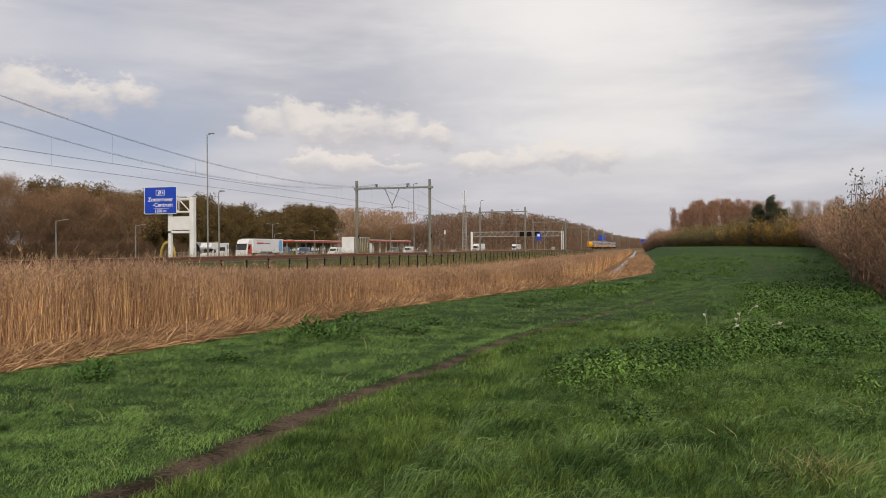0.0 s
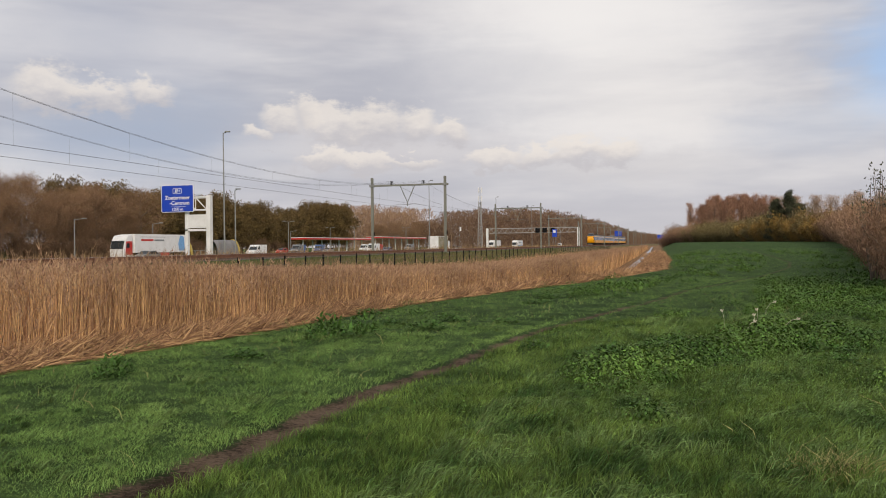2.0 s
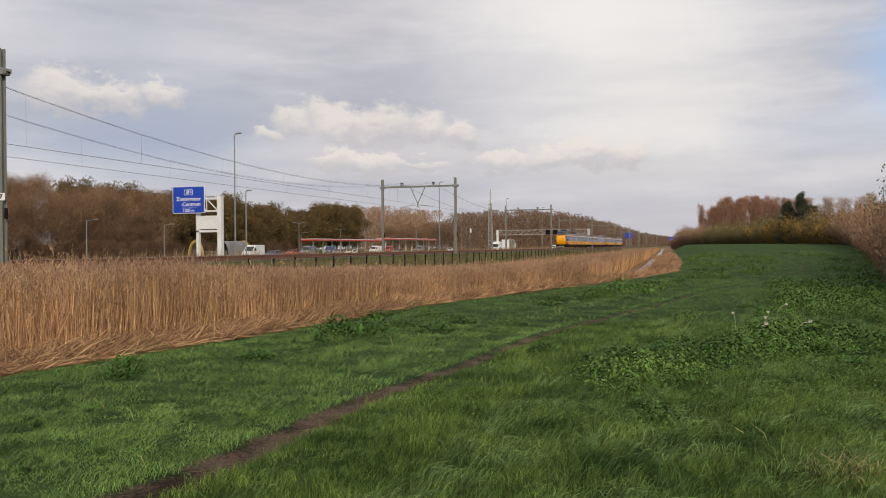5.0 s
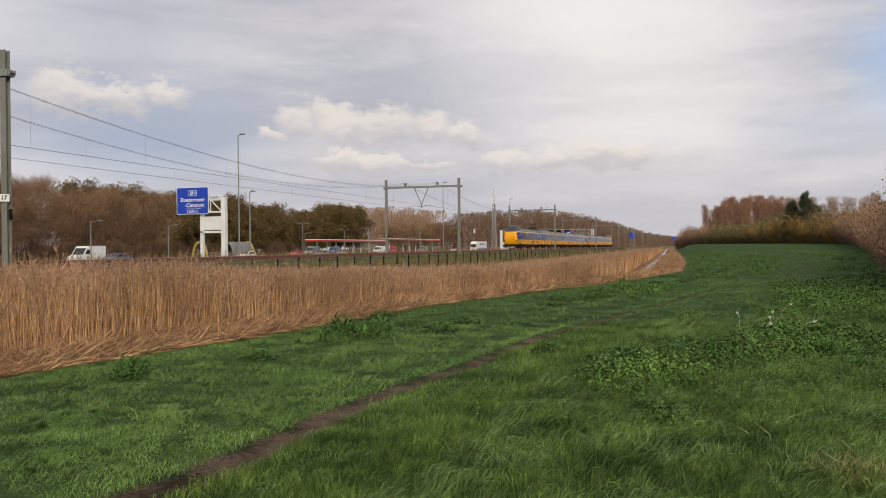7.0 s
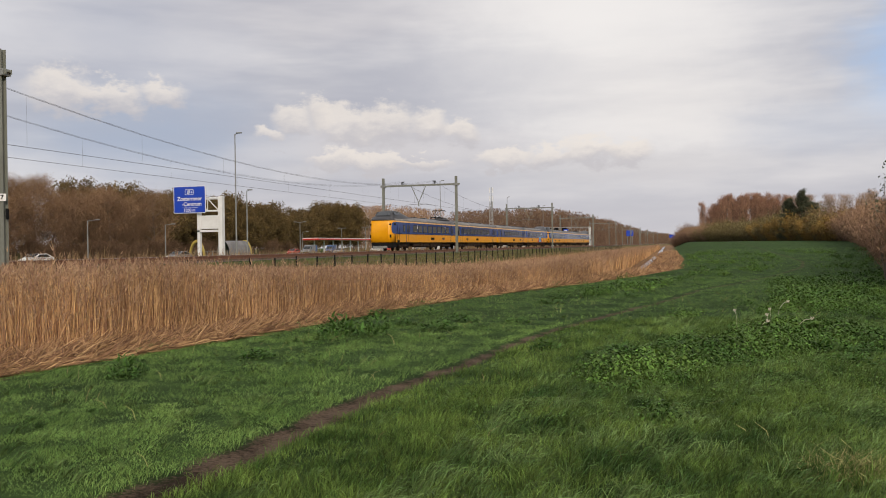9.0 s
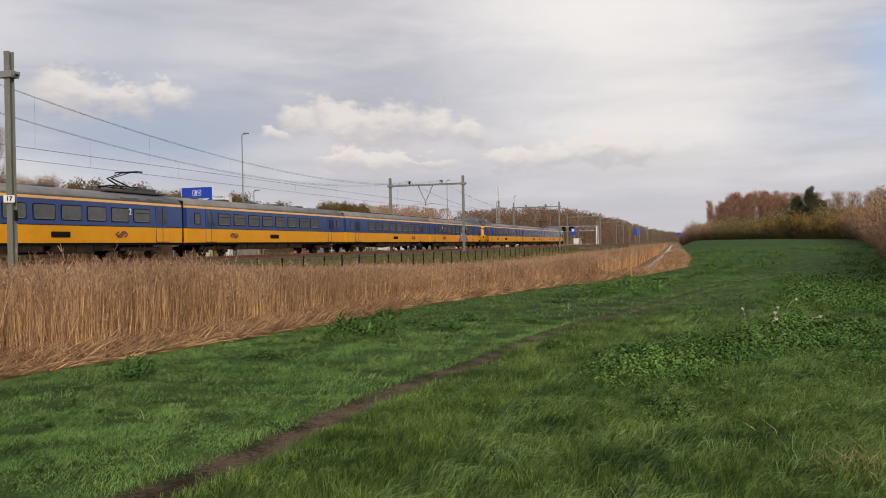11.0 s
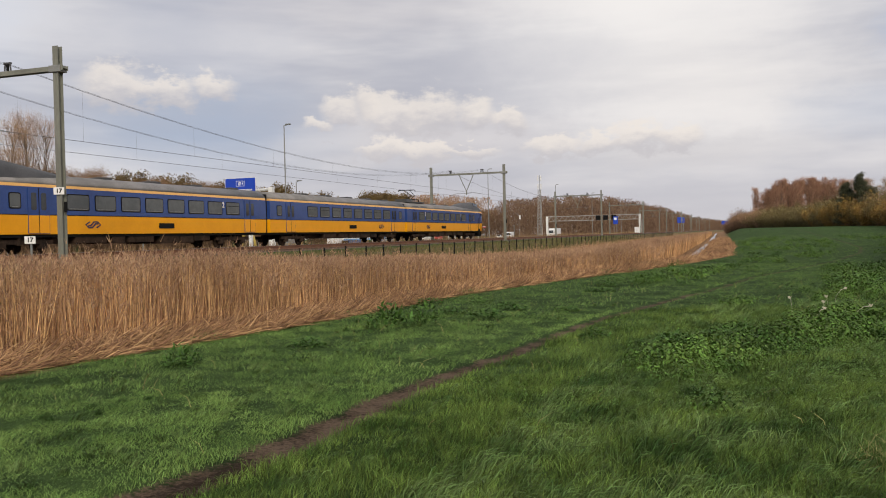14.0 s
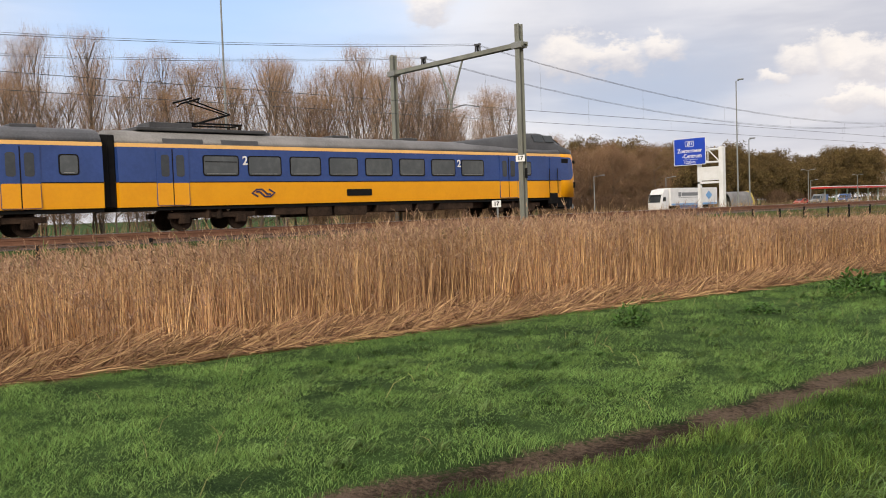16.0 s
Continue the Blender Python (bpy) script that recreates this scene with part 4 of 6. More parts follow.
def make_lamps():
    tall = lamp_post(15.2, 0.5)
    tall.matrix_basis = pose(-52.0, 91.0, 0, 0, 0, 10)
    for y in (173.0, 240.0, 300.0, 372.0, 450.0, 540.0):
        copy_thing(tall, pose(-51.0, y, 0, 0, 0, 10))
    slim = lamp_post(8.9, 0.4)
    slim.matrix_basis = pose(-54.0, 97.2, 0, 0, 0, 10)
    high = lamp_post(20.0, 0.5)
    high.matrix_basis = pose(-60.0, 31.3, 0, 0, 0, 10)
    low = lamp_post(5.8, 1.3)
    low.matrix_basis = pose(-80.0, 100.0, 0, 0, 0, 20)
    for x, y in ((-84, 124), (-92, 88), (-98, 205), (-112, 330), (-100, 380), (-90, 430)):
        copy_thing(low, pose(x, y, 0, 0, 0, 20))
    twin = lamp_post(7.6, 1.1, True)
    twin.matrix_basis = pose(-88, 183, 0, 0, 0, 15)
    for x, y in ((-96, 245), (-86, 265), (-104, 320), (-106, 250)):
        copy_thing(twin, pose(x, y, 0, 0, 0, 15))


def make_gantry():
    y, z = 450.0, 10.0
    g = thing("lane_gantry", "white lattice gantry with dark lane signals over the motorway", "gantry")
    for x in (-100.5, -52.2):
        part("column", boxed(x - 0.55, x + 0.55, y - 0.5, y + 0.5, -0.2, z + 0.6, bevel=0.05), "white_paint", g)
    rows = [((-100, y, z + 0.4), (-52, y, z + 0.4), 0.20), ((-100, y, z - 2.0), (-52, y, z - 2.0), 0.20)]
    n = 16
    for k in range(n):
        a = -100 + 48 * k / n
        b = a + 48 / n
        rows += [((a, y, z - 2.0), ((a + b) / 2, y, z + 0.4), 0.15), (((a + b) / 2, y, z + 0.4), (b, y, z - 2.0), 0.10)]
    part("truss", tubes(rows, 6), "concrete", g)
    for x in (-73.4, -69.6, -65.4):
        part("lane_signal", boxed(x - 1.2, x + 1.2, y - 0.8, y - 0.4, z - 2.0, z + 0.4, bevel=0.08), "black", g)
    s = part("sign_board", boxed(-65.6, -63.2, y - 1.4, y - 1.2, z - 4.4, z - 0.4, bevel=0.1), "sign_blue", g, "blue motorway sign")
    part("panel", boxed(-65.2, -63.8, y - 1.42, y - 1.40, z - 2.2, z - 1.0), "white_paint", s)
    part("sign_post", tubes([((-65.2, y - 1.3, 0), (-65.2, y - 1.3, z - 4), 0.12), ((-63.8, y - 1.3, 0), (-63.8, y - 1.3, z - 4), 0.12)], 6), "steel", g)
    # farther blue signs over the road
    for x0, x1, yy, z0, z1 in ((-52.5, -47.0, 700, 7.5, 12), (-25, -18.5, 900, 6, 10)):
        far = thing("sign_gantry", "distant blue motorway sign on a steel gantry", "sign gantry")
        part("sign_board", boxed(x0, x1, yy, yy + 0.3, z0, z1, bevel=0.1), "sign_blue", far)
        part("column", tubes([((x0 + 1, yy + 0.4, -0.2), (x0 + 1, yy + 0.4, z1), 0.3), ((x1 - 1, yy + 0.4, -0.2), (x1 - 1, yy + 0.4, z1), 0.3)], 8), "steel", far)


def make_tower():
    t = thing("radio_mast", "slender grey lattice radio mast with antennas", "radio mast", at=pose(-60, 259, 0))
    legs = [(-0.8, -0.6), (0.8, -0.6), (0.0, 0.8)]
    for a in legs:
        part("leg", tubes([((a[0], a[1], -0.1), (a[0] * 0.5, a[1] * 0.5, 15.0), 0.10)], 6), "concrete", t)
    rows = []
    for k in range(15):
        f0, f1 = 1 - 0.5 * k / 15, 1 - 0.5 * (k + 1) / 15
        for i in range(3):
            a, b = legs[i], legs[(i + 1) % 3]
            rows.append(((a[0] * f0, a[1] * f0, k), (b[0] * f1, b[1] * f1, k + 1), 0.055))
            rows.append(((b[0] * f0, b[1] * f0, k), (a[0] * f1, a[1] * f1, k + 1), 0.035))
    part("bracing", tubes(rows, 4), "concrete", t)
    part("pole", tubes([((0, 0, 14.5), (0, 0, 19.5), 0.08)], 8), "steel", t)
    for z in (15.2, 17.8):
        for dx in (-0.45, 0.45):
            part("antenna", boxed(dx - 0.15, dx + 0.15, -0.15, 0.15, z, z + 1.6, bevel=0.04), "white_paint", t)


def make_station():
    s = thing("filling_station", "filling station canopy with red and white edge on thin columns", "filling station")
    for x0, y0, y1, z in ((-122, 268, 330, 4.3), (-122, 340, 408, 5.1)):
        part("canopy", boxed(x0 - 6, x0, y0, y1, z, z + 0.75, bevel=0.03), "white_paint", s, "white canopy slab")
        part("fascia", boxed(x0 - 0.001, x0 + 0.06, y0 - 0.02, y1 + 0.02, z + 0.02, z + 0.55), "red_paint", s, "red canopy edge")
        part("fascia_end", boxed(x0 - 6, x0, y0 - 0.06, y0 - 0.001, z + 0.02, z + 0.55), "red_paint", s)
        for k in range(8):
            yy = y0 + 3 + k * (y1 - y0 - 6) / 7
            part("column", boxed(x0 - 3.2, x0 - 2.8, yy - 0.2, yy + 0.2, -0.1, z), "white_paint", s)
    for x, y in ((-88, 342),):
        f = thing("flag_pole", "white flag on a tall pole", "flag", at=pose(x, y, 0))
        part("pole", tubes([((0, 0, 0), (0, 0, 9.5), 0.06)], 6), "steel", f)
        part("flag", loft([[(0.05, 0, 7.7), (0.05, 0, 9.3)], [(0.4, 0.12, 7.6), (0.4, 0.12, 9.2)], [(0.75, -0.05, 7.65), (0.75, -0.05, 9.25)]], close=False, caps=False), "white_paint", f)


make_road()
make_sign()
make_lamps()
make_gantry()
make_tower()
def make_shelter():
    """A low barrel-roofed shelter with yellow ribs at its ends."""
    s = thing("shelter", "low grey barrel-roofed shelter with yellow end arches", "shelter", at=pose(-99, 157, 0))
    arc = [(1.7 * math.cos(q), 3.5 * math.sin(q)) for q in (math.pi * k / 14 for k in range(15))]
    inner = [(x * 0.97, z * 0.97) for x, z in arc[::-1]]
    part("roof", loft([[(x, y, z) for x, z in arc + inner] for y in (10.5, 19.6)]), "roof_grey", s, "grey curved roof")
    rib = [(x * 1.05, z * 1.05) for x, z in arc] + [(x * 0.90, z * 0.90) for x, z in arc[::-1]]
    for y in (0.0, 19.7):
        part("arch", loft([[(x, y + v, z) for x, z in rib] for v in (0.0, 0.5)]), "yellow_band", s, "yellow end arch")
    for k in range(5):
        part("post", boxed(1.5, 1.65, 1.5 + 2 * k, 1.65 + 2 * k, -0.1, 1.3), "steel", s)
    part("railing", boxed(1.52, 1.62, 0.5, 10.5, 1.2, 1.3), "steel", s)


make_station()
make_shelter()


# ---- vehicles: x across, nose towards -y, wheels on z = 0 ----
def wheels(v, xs, ys, r):
    for y in ys:
        for x in xs:
            w = part("wheel", tubes([((x - 0.12, y, r), (x + 0.12, y, r), r)], 16), "black", v)
            part("rim", tubes([((x - 0.13, y, r), (x + 0.13, y, r), r * 0.55)], 12), "steel", w)


def panel(v, name, outline, half, material, label=""):
    for x in (half, -half - 0.02):
        part(name, prism(bmesh.new(), outline, "x", x, x + 0.02), material, v, label)


def make_van(colour, length=5.6, height=2.5, label="white panel van driving on the motorway"):
    v = thing("van", label, "van", "motorway traffic")
    n = -length / 2
    prof = [(n, 0.35), (n, 0.95), (n + 0.25, 1.12), (n + 1.0, 1.3), (n + 1.75, height - 0.15), (n + 2.1, height), (length / 2 - 0.1, height), (length / 2, height - 0.15), (length / 2, 0.35)]
    part("body", prism(bmesh.new(), prof, "x", -0.98, 0.98, bevel=0.05), colour, v)
    panel(v, "side_window", [(n + 1.25, 1.4), (n + 2.2, 1.4), (n + 2.2, 2.0), (n + 1.65, 2.0)], 0.98, "glass_dark")
    part("windscreen", prism(bmesh.new(), [(n + 0.99, 1.36), (n + 1.72, height - 0.2), (n + 1.75, height - 0.17), (n + 0.96, 1.33)], "x", -0.85, 0.85), "glass_dark", v)
    part("bumper", boxed(-0.95, 0.95, n - 0.06, n + 0.1, 0.3, 0.6, bevel=0.03), "black", v)
    part("headlight", boxed(-0.95, -0.6, n - 0.01, n + 0.1, 0.75, 0.95), "white_paint", v)
    part("headlight", boxed(0.6, 0.95, n - 0.01, n + 0.1, 0.75, 0.95), "white_paint", v)
    wheels(v, (-0.9, 0.9), (n + 0.95, length / 2 - 1.1), 0.34)
    return v


def make_camper():
    v = thing("camper", "white motorhome with an overcab bunk driving on the motorway", "motorhome", "motorway traffic")
    part("body", prism(bmesh.new(), [(-1.1, 0.45), (-1.1, 1.9), (-3.1, 2.05), (-3.25, 2.35), (-2.7, 3.05), (3.4, 3.1), (3.5, 3.0), (3.5, 0.45)], "x", -1.12, 1.12, bevel=0.05), "white_paint", v)
    part("driver_cab", prism(bmesh.new(), [(-3.4, 0.4), (-3.4, 1.0), (-2.5, 1.25), (-2.0, 1.9), (-1.1, 1.9), (-1.1, 0.4)], "x", -1.0, 1.0, bevel=0.04), "white_paint", v)
    part("windscreen", prism(bmesh.new(), [(-2.52, 1.3), (-2.05, 1.88), (-2.08, 1.9), (-2.56, 1.32)], "x", -0.9, 0.9), "glass_dark", v)
    panel(v, "side_window", [(-2.2, 1.3), (-1.3, 1.3), (-1.3, 1.8), (-1.9, 1.8)], 1.0, "glass_dark")
    panel(v, "side_window", rounded(-0.3, 1.9, 1.6, 2.3, 0.08), 1.12, "glass_dark")
    panel(v, "decal", rounded(2.6, 3.2, 1.9, 2.8, 0.2), 1.12, "car_grey")
    wheels(v, (-0.95, 0.95), (-2.5, 1.9), 0.34)
    return v


def make_truck(cab_colour, side_colour, label, bars, marks):
    v = thing("truck", label, "truck", "motorway traffic")
    cab = part("driver_cab", prism(bmesh.new(), [(-8.2, 0.45), (-8.25, 1.7), (-7.9, 2.9), (-7.2, 3.75), (-6.1, 3.9), (-6.1, 0.45)], "x", -1.22, 1.22, bevel=0.08), "white_paint", v)
    panel(cab, "door", [(-7.9, 0.9), (-6.2, 0.9), (-6.2, 2.9), (-7.6, 2.9)], 1.22, cab_colour)
    panel(cab, "side_window", [(-7.75, 1.9), (-6.9, 1.9), (-6.9, 2.6), (-7.55, 2.6)], 1.235, "glass_dark")
    part("windscreen", prism(bmesh.new(), [(-8.27, 1.75), (-7.95, 2.85), (-7.98, 2.87), (-8.31, 1.75)], "x", -1.1, 1.1), "glass_dark", cab)
    part("sun_visor", boxed(-1.15, 1.15, -8.2, -7.85, 2.88, 2.98), "glass_dark", cab)
    trailer = part("trailer", boxed(-1.27, 1.27, -5.6, 8.2, 1.15, 4.0, bevel=0.04), "white_paint", v, "white box trailer")
    part("chassis", boxed(-0.5, 0.5, -7.8, 8.0, 0.6, 1.14), "black", v)
    part("skirt", bm_pair([rounded(-3.0, 3.4, 0.45, 1.12, 0.05)], 1.2, 0.04), side_colour, v)
    for y0, y1, z0, z1, c in bars:
        panel(trailer, "side_mark", rounded(y0, y1, z0, z1, 0.03, 1), 1.27, c)
    for pts, c in marks:
        panel(trailer, "emblem", pts, 1.27, c)
    wheels(v, (-1.05, 1.05), (-7.2, -4.2, 4.0, 5.3, 6.6), 0.5)
    return v


def make_car(colour, label):
    v = thing("car", label, "car", "motorway traffic")
    part("body", prism(bmesh.new(), [(-2.2, 0.3), (-2.2, 0.75), (-1.2, 0.95), (-0.5, 1.42), (0.9, 1.45), (1.9, 1.0), (2.15, 0.95), (2.2, 0.3)], "x", -0.88, 0.88, bevel=0.06), colour, v)
    panel(v, "side_window", [(-1.0, 0.98), (1.5, 0.98), (0.85, 1.36), (-0.45, 1.34)], 0.88, "glass_dark")
    part("windscreen", prism(bmesh.new(), [(-1.15, 1.0), (-0.52, 1.4), (-0.55, 1.43), (-1.2, 1.0)], "x", -0.72, 0.72), "glass_dark", v)
    part("headlight", boxed(-0.82, -0.5, -2.24, -2.1, 0.6, 0.75), "white_paint", v)
    part("headlight", boxed(0.5, 0.82, -2.24, -2.1, 0.6, 0.75), "white_paint", v)
    wheels(v, (-0.8, 0.8), (-1.35, 1.35), 0.31)
    return v


LANE = -81.0
red_truck = make_truck("red_paint", "red_paint", "white box truck with red cab doors driving on the motorway",
                       [(-4.0, -0.9, 2.95, 3.25, "red_paint"), (-0.6, 2.0, 2.95, 3.2, "car_grey"), (-4.3, 2.4, 3.55, 3.6, "car_grey")],
                       [([(6.2, 1.4), (7.9, 1.4), (7.6, 3.7), (6.6, 3.9), (6.0, 2.6)], "sky_blue")])
blue_truck = make_truck("white_paint", "car_blue", "white refrigerated truck with blue skirt and diamond on the motorway",
                        [(-3.4, -2.7, 2.6, 3.3, "car_grey"), (-2.5, 2.9, 2.7, 3.25, "car_grey"), (-3.4, 3.0, 2.4, 2.45, "car_grey"), (-5.4, 8.0, 1.2, 1.5, "sky_blue")],
                        [([(4.6, 2.75), (5.6, 3.5), (6.6, 2.75), (5.6, 2.0)], "sky_blue")])
camper = make_camper()


def make_lorry():
    """A rigid lorry with ladder-like panels on its sides, nose towards -y."""
    v = thing("lorry", "lorry with white rear doors and dark green slatted sides", "truck", "motorway traffic")
    part("driver_cab", prism(bmesh.new(), [(-5.6, 0.45), (-5.65, 1.6), (-5.4, 2.9), (-3.9, 3.0), (-3.9, 0.45)], "x", -1.2, 1.2, bevel=0.07), "white_paint", v)
    part("windscreen", prism(bmesh.new(), [(-5.68, 1.7), (-5.45, 2.75), (-5.49, 2.76), (-5.72, 1.7)], "x", -1.05, 1.05), "glass_dark", v)
    load = part("load_box", boxed(-1.25, 1.25, -3.7, 5.4, 1.0, 4.1, bevel=0.04), "leaf_green", v, "dark green load box")
    for x in (-1.27, 0.01):
        part("rear_door", boxed(x, x + 1.26, 5.405, 5.5, 1.0, 4.12, bevel=0.02), "white_paint", load, "white rear door")
    for k in range(9):
        y = -3.5 + k
        panel(load, "side_slat", [(y, 1.3), (y + 0.09, 1.3), (y + 0.39, 3.9), (y + 0.30, 3.9)], 1.255, "white_paint")
    panel(load, "top_rail", [(-3.7, 3.98), (5.4, 3.98), (5.4, 4.08), (-3.7, 4.08)], 1.255, "white_paint")
    part("chassis", boxed(-0.5, 0.5, -5.0, 5.2, 0.6, 0.99), "black", v)
    wheels(v, (-1.05, 1.05), (-4.7, 2.6, 3.9), 0.5)
    return v


lorry = make_lorry()
van_one = make_van("white_paint")
van_two = make_van("white_paint", 5.2, 2.3)
van_three = copy_thing(van_one, pose(0, 0, 0))
car_one = make_car("car_grey", "grey family car driving on the motorway")
car_two = make_car("car_blue", "dark blue car driving on the motorway")
car_three = copy_thing(car_one, pose(0, 0, 0))
car_four = make_car("white_paint", "white car driving on the motorway")
# vehicle, lane, place at 0 s (its middle), speed towards -y
TRAFFIC = [
    (camper, LANE, 144.1, 31.0), (red_truck, LANE, 162.7, 22.0), (car_one, -77.5, 158.0, 22.5), (van_two, LANE, 204.0, 25.0),
    (van_one, LANE, 268.4, 24.0), (car_two, -77.5, 270.0, 24.0), (car_three, -77.5, 352.0, 26.0), (car_four, LANE, 330.0, 26.5),
    (blue_truck, LANE, 476.5, 22.0), (van_three, LANE, 636.0, 24.0),
    (lorry, -60.0, 163.5, -24.5),
]


# standing vehicles at the filling station
def make_parked():
    for k, (x, y, c) in enumerate(((-98, 200, "red_paint"), (-98, 209, "car_grey"), (-104, 222, "car_blue"), (-99, 232, "car_grey"), (-108, 246, "car_blue"), (-99, 262, "white_paint"), (-104, 275, "car_grey"), (-108, 300, "red_paint"), (-102, 318, "car_grey"), (-96, 340, "white_paint"))):
        if k % 3:
            c_ = make_van(c, 5.4, 2.4, "van standing at the filling station")
        else:
            c_ = make_car(c, "car standing at the filling station")
        c_.matrix_basis = pose(x, y, 0, 0, 0, 8 * math.sin(k * 2.1))
        c_["group"] = "vehicles at the filling station"
    box_truck = make_truck("white_paint", "car_grey", "plain white box truck standing far along the motorway", [], [])
    box_truck.matrix_basis = pose(-88, 410, 0)


make_parked()

# ---- woods and bushes ----
def spikes(base, tip, width, g):
    """Single three-cornered blades."""
    n = len(base)
    side = np.cross(tip - base, g.normal(0, 1, (n, 3)) * np.array([1, 1, 0.2]))
    side /= np.maximum(np.linalg.norm(side, axis=1), 1e-6)[:, None]
    w = np.reshape(width, (-1, 1))
    return np.stack([base - side * w, base + side * w, tip], 1).reshape(-1, 3), np.arange(3 * n).reshape(-1, 3)


def limb_rows(height, spread, limbs, seed, upright, base=0.25, thick=0.014, cone=False):
    """Trunk and limbs as tapering tubes: (p0, p1, r0, r1)."""
    r = random.Random(seed)
    rows, tips = [], []
    p = Vector((0, 0, -0.2))
    rad = height * thick
    n = 6
    for i in range(n):
        q = p + Vector((r.uniform(-0.02, 0.02) * height, r.uniform(-0.02, 0.02) * height, height * 0.93 / n))
        rows.append((p, q, rad * (1 - i / n * 0.8), rad * (1 - (i + 1) / n * 0.8)))
        p = q
    tips.append(p)
    for k in range(limbs):
        f = base + (0.95 - base) * (k + r.random()) / limbs
        i = min(int(f * n / 0.93), n - 1)
        a = rows[i][0].lerp(rows[i][1], r.random())
        ang = k * 2.4 + r.uniform(-0.4, 0.4)
        reach = spread * ((1.1 - f) if cone else (1.05 - 0.6 * abs(f - 0.45) / 0.55)) * r.uniform(0.75, 1.1)
        b = a + Vector((math.cos(ang) * reach * 0.6, math.sin(ang) * reach * 0.6, upright * reach * 0.8))
        c = a + Vector((math.cos(ang) * reach, math.sin(ang) * reach, upright * reach * 1.7))
        c.z = min(c.z, height)
        rows.append((a, b, rad * 0.38, rad * 0.22)), rows.append((b, c, rad * 0.22, rad * 0.06))
        tips += [b, c, (b + c) / 2]
    return rows, tips


def trunk_mesh(rows, seg=6):
    bm = bmesh.new()
    for p0, p1, r0, r1 in rows:
        tube(bm, p0, p1, max(r0, 0.012), max(r1, 0.008), seg)
    return bm


def twig_cloud(tips, per, length, width, upright, seed, droop=0.0, clump=1.0):
    """Thin three-cornered twigs or leaves round each tip: arrays of points and triangles."""
    g = np.random.default_rng(seed)
    t = np.array([tuple(p) for p in tips])
    base = np.repeat(t, per, 0)
    n = len(base)
    way = g.normal(0, 1, (n, 3))
    way /= np.linalg.norm(way, axis=1)[:, None]
    base = base + way * (clump * 1.7 * g.random(n) ** 0.5)[:, None] * np.array([1, 1, 0.8])
    d = g.normal(0, 1, (n, 3))
    d[:, 2] = np.abs(d[:, 2]) * 0.6 + upright - droop
    d /= np.linalg.norm(d, axis=1)[:, None]
    ln = length * g.uniform(0.5, 1.3, n)[:, None]
    side = np.cross(d, g.normal(0, 1, (n, 3)))
    side /= np.linalg.norm(side, axis=1)[:, None]
    w = width * g.uniform(0.6, 1.3, n)[:, None]
    v = np.stack([base - side * w, base + side * w, base + d * ln], 1).reshape(-1, 3)
    v[:, 2] = np.maximum(v[:, 2], 0.02)
    return v, np.arange(3 * n).reshape(-1, 3)


def make_tree(name, label, height, spread, limbs, seed, upright, per, twig, width, clump, crown, base=0.25, group="woodland trees", thick=0.014, cone=False):
    tree = thing(name, label, "tree", group)
    rows, tips = limb_rows(height, spread, limbs, seed, upright, base, thick, cone)
    part("trunk", trunk_mesh(rows, 4), "bark", tree)
    v, f = twig_cloud(tips, per, twig, width, upright, seed, 0, clump)
    soup("crown", v, f, crown, tree)
    return tree


def make_bush(name, label, height, spread, seed, stems, per, leaf, width, crown, group="bushes", upright=0.7):
    bush = thing(name, label, "bush", group)
    r = random.Random(seed)
    rows, tips = [], []
    for k in range(stems):
        ang, reach = k * 2.4 + r.uniform(-0.3, 0.3), spread * r.uniform(0.2, 1.0)
        h = height * r.uniform(0.55, 1.0) * (1.1 - 0.4 * reach / spread)
        a = Vector((math.cos(ang) * reach * 0.15, math.sin(ang) * reach * 0.15, -0.1))
        b = Vector((math.cos(ang) * reach * 0.6, math.sin(ang) * reach * 0.6, h * 0.55))
        c = Vector((math.cos(ang) * reach, math.sin(ang) * reach, h))
        rows += [(a, b, 0.035, 0.02), (b, c, 0.02, 0.006)]
        tips += [b, (b + c) / 2, c, (a + b) / 2, b.lerp(c, 0.75)]
    part("branchwork", trunk_mesh(rows, 4), "bark", bush)
    v, f = twig_cloud(tips, per, leaf, width, upright, seed, 0, spread * 0.22)
    soup("foliage", v, f, crown, bush)
    return bush


PLACED = set()


def plant(protos, spots, seed, jitter=0.12):
    r = random.Random(seed)
    used = PLACED
    for k, (x, y, s, h) in enumerate(spots):
        fresh = [q for q in protos if q.name not in used]
        p = fresh[0] if fresh else protos[r.randrange(len(protos))]
        m = pose(x, y, float(ground_height(np.array([x]), np.array([y]))[0]) if x > -12 else 0, 0, 0, r.uniform(0, 360))
        ob = p if p.name not in used else copy_thing(p, m)
        used.add(p.name)
        ob.matrix_basis = m
        ob.scale = (s * r.uniform(1 - jitter, 1 + jitter), s * r.uniform(1 - jitter, 1 + jitter), h * r.uniform(1 - jitter, 1 + jitter))


def line_spots(points, step, rows, row_gap, seed, height):
    """Spots along a line of (x, y, height) points, several rows deep towards -x."""
    r = random.Random(seed)
    pts = [Vector(p) for p in points]
    out = []
    for row in range(rows):
        for a, b in zip(pts, pts[1:]):
            n = max(1, int((b - a).xy.length / step))
            for i in range(n):
                p = a.lerp(b, (i + r.random()) / n)
                out.append((p.x - row * row_gap + r.uniform(-1.5, 1.5), p.y + r.uniform(-1, 1), p.z / height, p.z / height))
    return out


